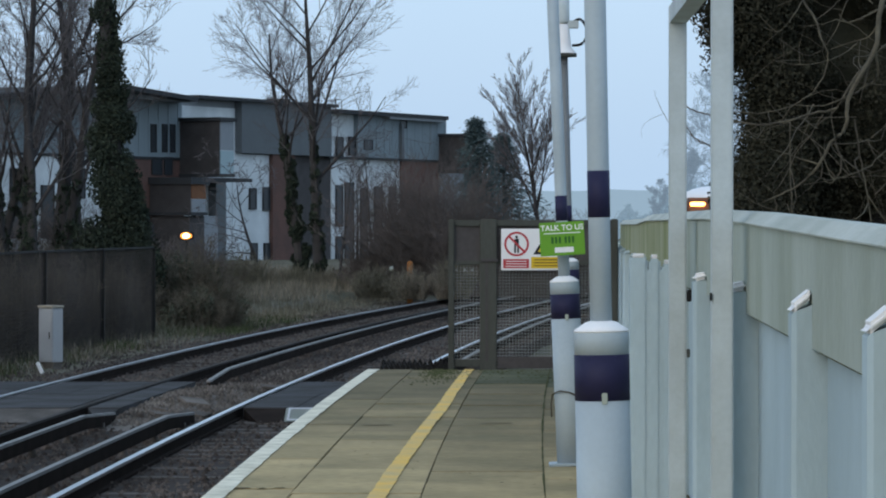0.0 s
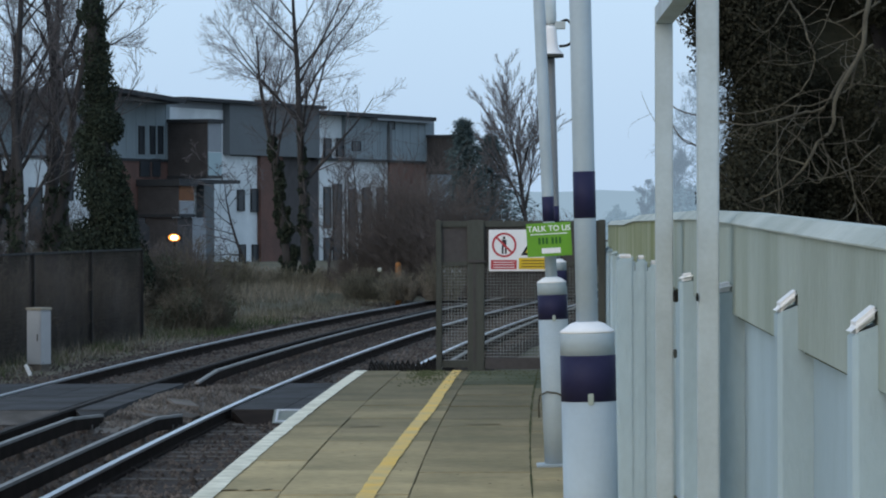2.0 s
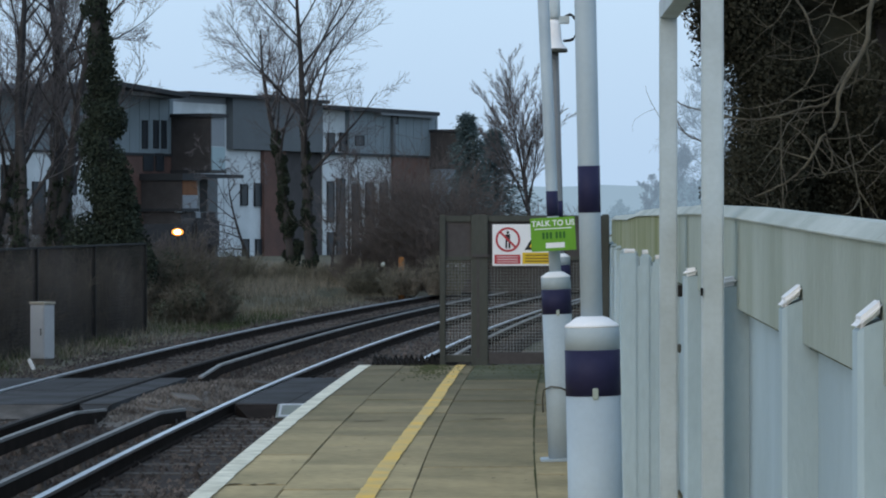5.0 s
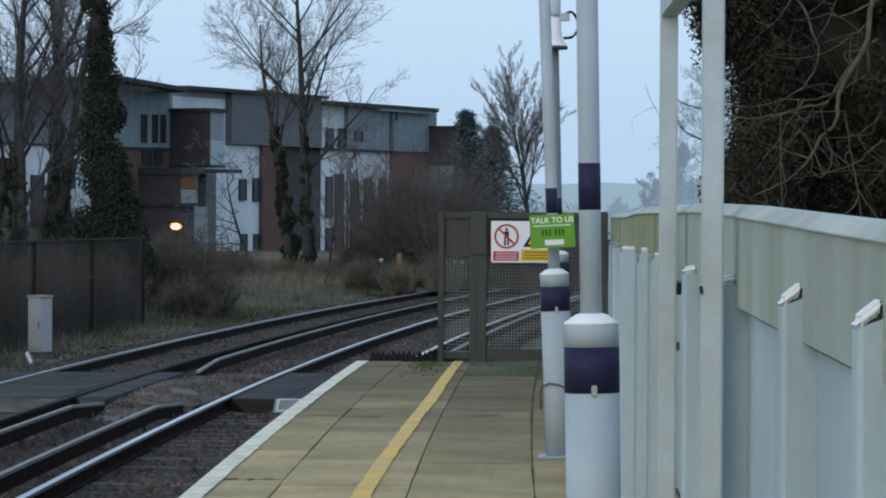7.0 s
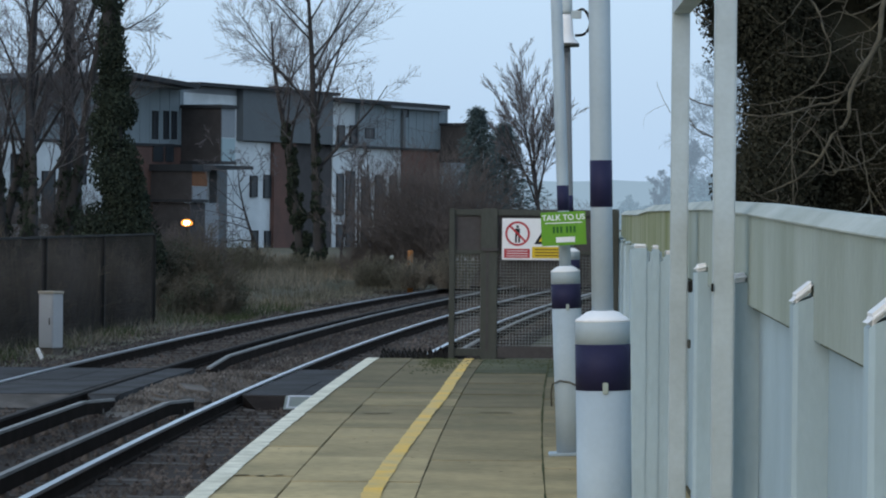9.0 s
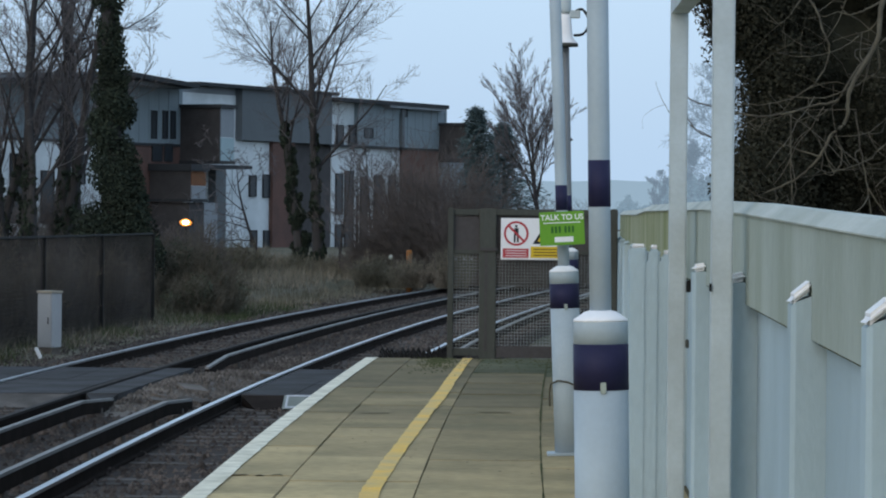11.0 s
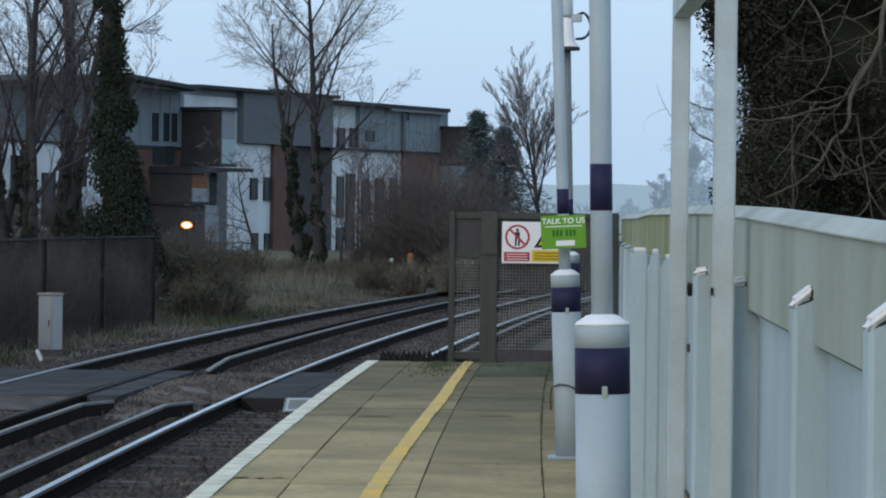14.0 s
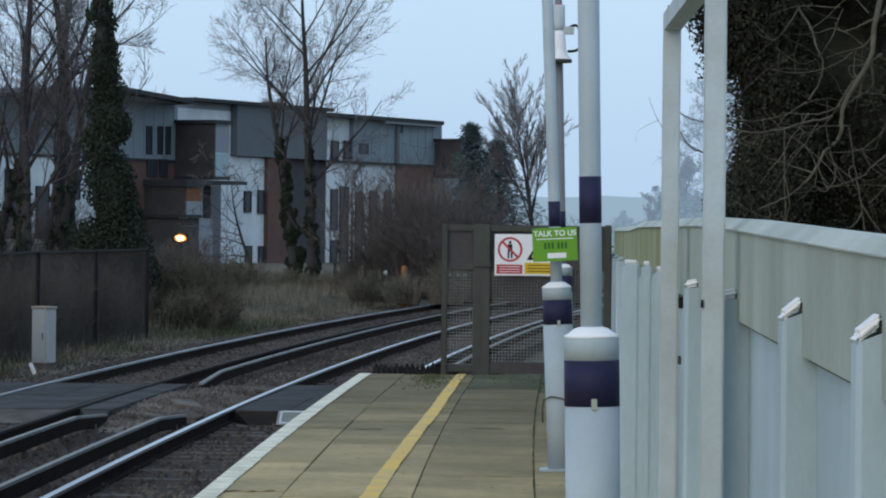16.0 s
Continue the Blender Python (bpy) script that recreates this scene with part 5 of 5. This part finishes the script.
# ---- verge grass ----
def make_grass():
    rng = random.Random(2)
    verts, faces = [], []
    for _ in range(42000):
        y = 46 + 90 * rng.random() ** 0.9
        o = -5.15 - abs(rng.gauss(0, 4.0))
        if rng.random() > 0.35 + 0.65 * max(0, noise.noise((o * 0.5, y * 0.25, 3)) + 0.4):
            continue
        x = bend(y) + o
        h = rng.uniform(0.08, 0.34) * (0.5 + min(1.0, (-o - 4.7) / 3))
        z = ground_height(x, y) - 0.03
        a = rng.random() * 6.28
        dx, dy = 0.014 * math.cos(a), 0.014 * math.sin(a)
        k = len(verts)
        lx, ly = rng.gauss(0, 0.35) * h, rng.gauss(0, 0.35) * h
        verts += [(x - dx, y - dy, z), (x + dx, y + dy, z), (x + lx, y + ly, z + h)]
        faces.append((k, k + 1, k + 2))
    gv, gf = [], []
    for _ in range(5200):
        cx, cy, cr = rng.choice(((-7.3, 66, 0.5), (-7.6, 60, 0.5), (-5.9, 82, 0.7), (-5.0, 84, 0.6), (-4.3, 92, 0.6), (-6.6, 72, 0.4), (-4.9, 88, 0.5)))
        x, y = cx + rng.gauss(0, cr * 0.7), cy + rng.gauss(0, cr * 3)
        if x - bend(y) > -4.7:
            continue
        h, z, a = rng.uniform(0.06, 0.22), ground_height(x, y) - 0.03, rng.random() * 6.28
        dx, dy, k = 0.013 * math.cos(a), 0.013 * math.sin(a), len(gv)
        gv += [(x - dx, y - dy, z), (x + dx, y + dy, z), (x + rng.gauss(0, 0.3) * h, y + rng.gauss(0, 0.3) * h, z + h)]
        gf.append((k, k + 1, k + 2))
    tagged(raw("green_tussocks", gv, gf, M_grass_green), "patches of green grass on the verge", "grass", kind="stuff")
    tagged(raw("verge_grass", verts, faces, M_grass), "tussocky brown-green winter grass on the verge", "grass", kind="stuff")


make_grass()

mk = part("marker_post", turned([(0.09, 0), (0.09, 1.36), (0.07, 1.42)], 12), M_orange)
mk.location = (-1.03, 112.5, -1.2)
tagged(mk, "orange plastic marker post among the shrubs", "marker post")


bag = bmesh.new()
bmesh.ops.create_icosphere(bag, subdivisions=3, radius=0.065)
for v in bag.verts:
    v.co *= 1 + 0.5 * noise.noise(v.co * 26)
bag = part("litter_bag", bag, M_coping)
bag.location = (-1.62, 113.6, -0.02)
tagged(bag, "crumpled white plastic bag caught in the shrubs", "litter")


# ---- distance ----
def make_distance():
    rng = random.Random(14)
    verts, faces = [], []
    n = 120
    for i in range(n + 1):
        x = -700 + 1400 * i / n
        h = 16.0 + 2.5 * noise.noise((x * 0.006, 0, 1)) + 1.2 * noise.noise((x * 0.05, 0, 2))
        verts += [(x, 1500, -5), (x, 1500, h), (x, 1600, h - 3)]
        if i:
            k = 3 * i
            faces += [(k - 3, k, k + 1, k - 2), (k - 2, k + 1, k + 2, k - 1)]
    tagged(raw("backdrop_hill", verts, faces, M_haze), "distant hill line, its mist painted as pale blue glow", "hill", kind="structure")
    # tree line glows pale, so its mist is only a colour
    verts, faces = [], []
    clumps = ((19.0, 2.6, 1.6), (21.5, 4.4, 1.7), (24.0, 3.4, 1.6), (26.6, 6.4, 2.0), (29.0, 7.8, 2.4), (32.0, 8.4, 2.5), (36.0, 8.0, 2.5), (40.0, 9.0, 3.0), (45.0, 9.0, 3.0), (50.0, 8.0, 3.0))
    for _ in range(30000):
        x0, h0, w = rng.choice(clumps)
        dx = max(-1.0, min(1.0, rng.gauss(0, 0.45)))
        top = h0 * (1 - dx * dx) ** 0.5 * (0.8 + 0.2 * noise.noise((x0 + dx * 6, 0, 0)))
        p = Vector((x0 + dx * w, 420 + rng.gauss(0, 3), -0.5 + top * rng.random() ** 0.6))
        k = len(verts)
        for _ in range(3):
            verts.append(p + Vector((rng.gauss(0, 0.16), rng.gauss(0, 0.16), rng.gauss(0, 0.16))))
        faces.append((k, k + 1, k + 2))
    tagged(raw("backdrop_trees", verts, faces, M_fartree), "far line of trees with mist painted as pale glow", "trees", kind="structure")
    # bare crowns behind the lane; their mist is just the glowing pale colour
    verts, faces = [], []
    for x0, h0, sd in ((28.0, 10.0, 41), (31.5, 17.5, 42), (24.5, 6.0, 43), (35.5, 17.0, 44)):
        stems, twigs = grow(sd, h0, 0.22, 46, 0.3, 0.06, (18, 10, 8, 5), (0.36, 0.5, 0.5, 0.5), 0.09, 0.03)
        for a, b, ra, rb in stems + twigs:
            side = (b - a).orthogonal().normalized()
            k = len(verts)
            base = Vector((x0, 418, -0.5))
            verts += [base + a - side * ra, base + a + side * ra, base + b + side * rb, base + b - side * rb]
            faces.append((k, k + 1, k + 2, k + 3))
    tagged(raw("backdrop_bare_trees", verts, faces, M_mist_twig), "distant bare tree crowns, mist given by a pale glow", "trees", kind="structure")


make_distance()


# ---- things that move ----
# body added behind two moving headlights; lamps raised to fit the camera's view
def make_lorry():
    th = thing("lorry", "small dark lorry body added behind two lit amber headlamps", "lorry")
    part("chassis", box(-2.6, 1.6, -0.75, 0.75, 0.45, 0.65, 0.03), M_carbody, th)
    part("cab", box(0.5, 1.7, -0.8, 0.8, 0.5, 1.8, 0.12), M_carbody, th)
    part("load_body", box(-2.6, 0.4, -0.8, 0.8, 0.66, 1.55, 0.04), M_carbody, th)
    part("windscreen", box(1.69, 1.72, -0.65, 0.65, 1.1, 1.55, 0.01), M_glass, th)
    for x in (-1.7, 1.1):
        for s in (-0.72, 0.72):
            w = part("wheel", turned([(0.33, -0.1), (0.36, -0.06), (0.36, 0.06), (0.33, 0.1)], 16), M_black, th)
            w.matrix_basis = pose(x, s, 0.36, 90, 0, 0)
    for s in (-0.3, 0.3):
        part("lamp_bracket", box(1.3, 1.62, s - 0.14, s + 0.14, 1.76, 2.04, 0.01), M_carbody, th)
        h = part("raised_headlamp", turned([(0.085, 0), (0.08, 0.02), (0.05, 0.03)], 12), G_head, th, "glowing amber lamp")
        h.matrix_basis = pose(1.62, s, 1.90, 0, 90, 0)
    return th


def make_van():
    th = thing("van", "white-roofed van with an amber light bar behind the fence", "van")
    part("body", box(-0.68, 0.9, -1.6, 1.6, 0.3, 1.73, 0.10), M_vanbrown, th, "brown lower body")
    dome = turned([(0.80, 1.66), (0.79, 1.76), (0.70, 1.86), (0.52, 1.95), (0.28, 2.01), (0.05, 2.03)], 36)
    bmesh.ops.scale(dome, vec=(1.0, 1.95, 1.0), verts=dome.verts)
    bmesh.ops.translate(dome, vec=(0.11, 0, 0), verts=dome.verts)
    part("roof", dome, M_vanbody, th, "white domed roof")
    part("amber_light", box(-0.57, -0.20, -1.68, -1.59, 1.52, 1.62, 0.02), G_amber, th, "glowing amber light")
    part("tail_light", box(-0.50, -0.42, -1.66, -1.59, 1.0, 1.1, 0.01), G_red, th)
    part("window", box(-0.1, 0.44, -1.63, -1.58, 1.2, 1.62, 0.02), M_glass, th)
    for x in (-0.5, 0.5):
        for y in (-1.0, 1.0):
            w = part("wheel", turned([(0.28, -0.09), (0.3, -0.05), (0.3, 0.05), (0.28, 0.09)], 16), M_black, th)
            w.matrix_basis = pose(x, y, 0.3, 0, 90, 0)
    return th


def make_bird():
    th = thing("bird", "small dark bird flying across the sky", "bird")
    body = turned([(0.004, -0.13), (0.025, -0.08), (0.04, 0.0), (0.035, 0.06), (0.02, 0.1), (0.003, 0.13)], 10)
    b = part("body", body, M_bird, th)
    b.matrix_basis = pose(0, 0, 0, 0, 90, 0)
    wings = []
    for s in (-1, 1):
        bm = bmesh.new()
        v = [bm.verts.new(c) for c in ((0.06, 0, 0), (0.05, s * 0.12, 0.01), (-0.02, s * 0.24, 0), (-0.06, s * 0.12, 0), (-0.05, 0, 0))]
        bm.faces.new(v if s > 0 else v[::-1])
        bmesh.ops.solidify(bm, geom=bm.faces, thickness=0.008)
        wings.append(part("wing", bm, M_bird, th))
    part("tail", box(-0.2, -0.1, -0.025, 0.025, -0.005, 0.005), M_bird, th)
    return th, wings


lorry, van = make_lorry(), make_van()
bird, bird_wings = make_bird()


def make_roads():
    # the street before the flats and the lane behind the fence
    r = part("street", box(-24, 4, 152, 157, -0.9, -0.32), M_asphalt)
    tagged(r, "dark asphalt street before the flats", "road", kind="structure")
    lane = part("lane", box(5.5, 20, 86, 95, -0.6, 0.30), M_asphalt)
    tagged(lane, "asphalt lane behind the concrete fence", "road", kind="structure")


make_roads()


def motions():
    # lorry: moved and turned to fit the camera's view, its lamps showing briefly
    walk(lorry, [(0, pose(-14.2, 154.5, -0.32, 0, 0, 32)), (2.6, pose(-13.5, 154.5, -0.32, 0, 0, 32)), (3.36, pose(-11.9, 154.4, -0.32, 0, 0, 4)), (3.6, pose(-11.5, 154.35, -0.32, 0, 0, -22)),
                 (3.95, pose(-10.9, 154.25, -0.32, 0, 0, -22)), (4.25, pose(-10.55, 154.2, -0.32, 0, 0, 4)), (4.9, pose(-10.9, 154.3, -0.32, 0, 0, 26)), (6.2, pose(-13.4, 154.5, -0.32, 0, 0, 32)),
                 (7.5, pose(-14.6, 154.5, -0.32, 0, 0, 32)), (16, pose(-14.6, 154.5, -0.32, 0, 0, 32))])
    # van: crosses behind the sign frame in the first second
    walk(van, [(0, pose(6.62, 90, 0.30)), (0.5, pose(7.25, 90, 0.30)), (1.0, pose(7.9, 90.1, 0.30)), (2.5, pose(10.5, 90.3, 0.30)), (6, pose(14.5, 90.5, 0.30)), (16, pose(14.5, 90.5, 0.30))])
    # bird: perched out of sight behind the conifers, then flies across
    walk(bird, [(0, pose(2.3, 150, -0.28)), (9.9, pose(2.3, 150, -0.28)), (10.6, pose(3.3, 150, 3.6)), (11.3, pose(7.2, 150, 4.55)), (11.5, pose(8.55, 150, 4.5)), (11.8, pose(10.8, 150, 4.3)),
                (12.3, pose(14.2, 150, 3.6)), (13.0, pose(16.5, 150, 2.0)), (16, pose(16.5, 150, 1.9))])
    for s, w in zip((1, -1), bird_wings):
        rows = [(0, pose(0, 0, 0, s * 30)), (10.0, pose(0, 0, 0, s * 30))]
        t, up = 10.1, True
        while t < 13.0:
            rows.append((t, pose(0, 0, 0, s * (42 if up else -25))))
            t, up = t + 0.1, not up
        rows += [(13.1, pose(0, 0, 0, s * 20)), (16, pose(0, 0, 0, s * 20))]
        walk(w, rows)


motions()
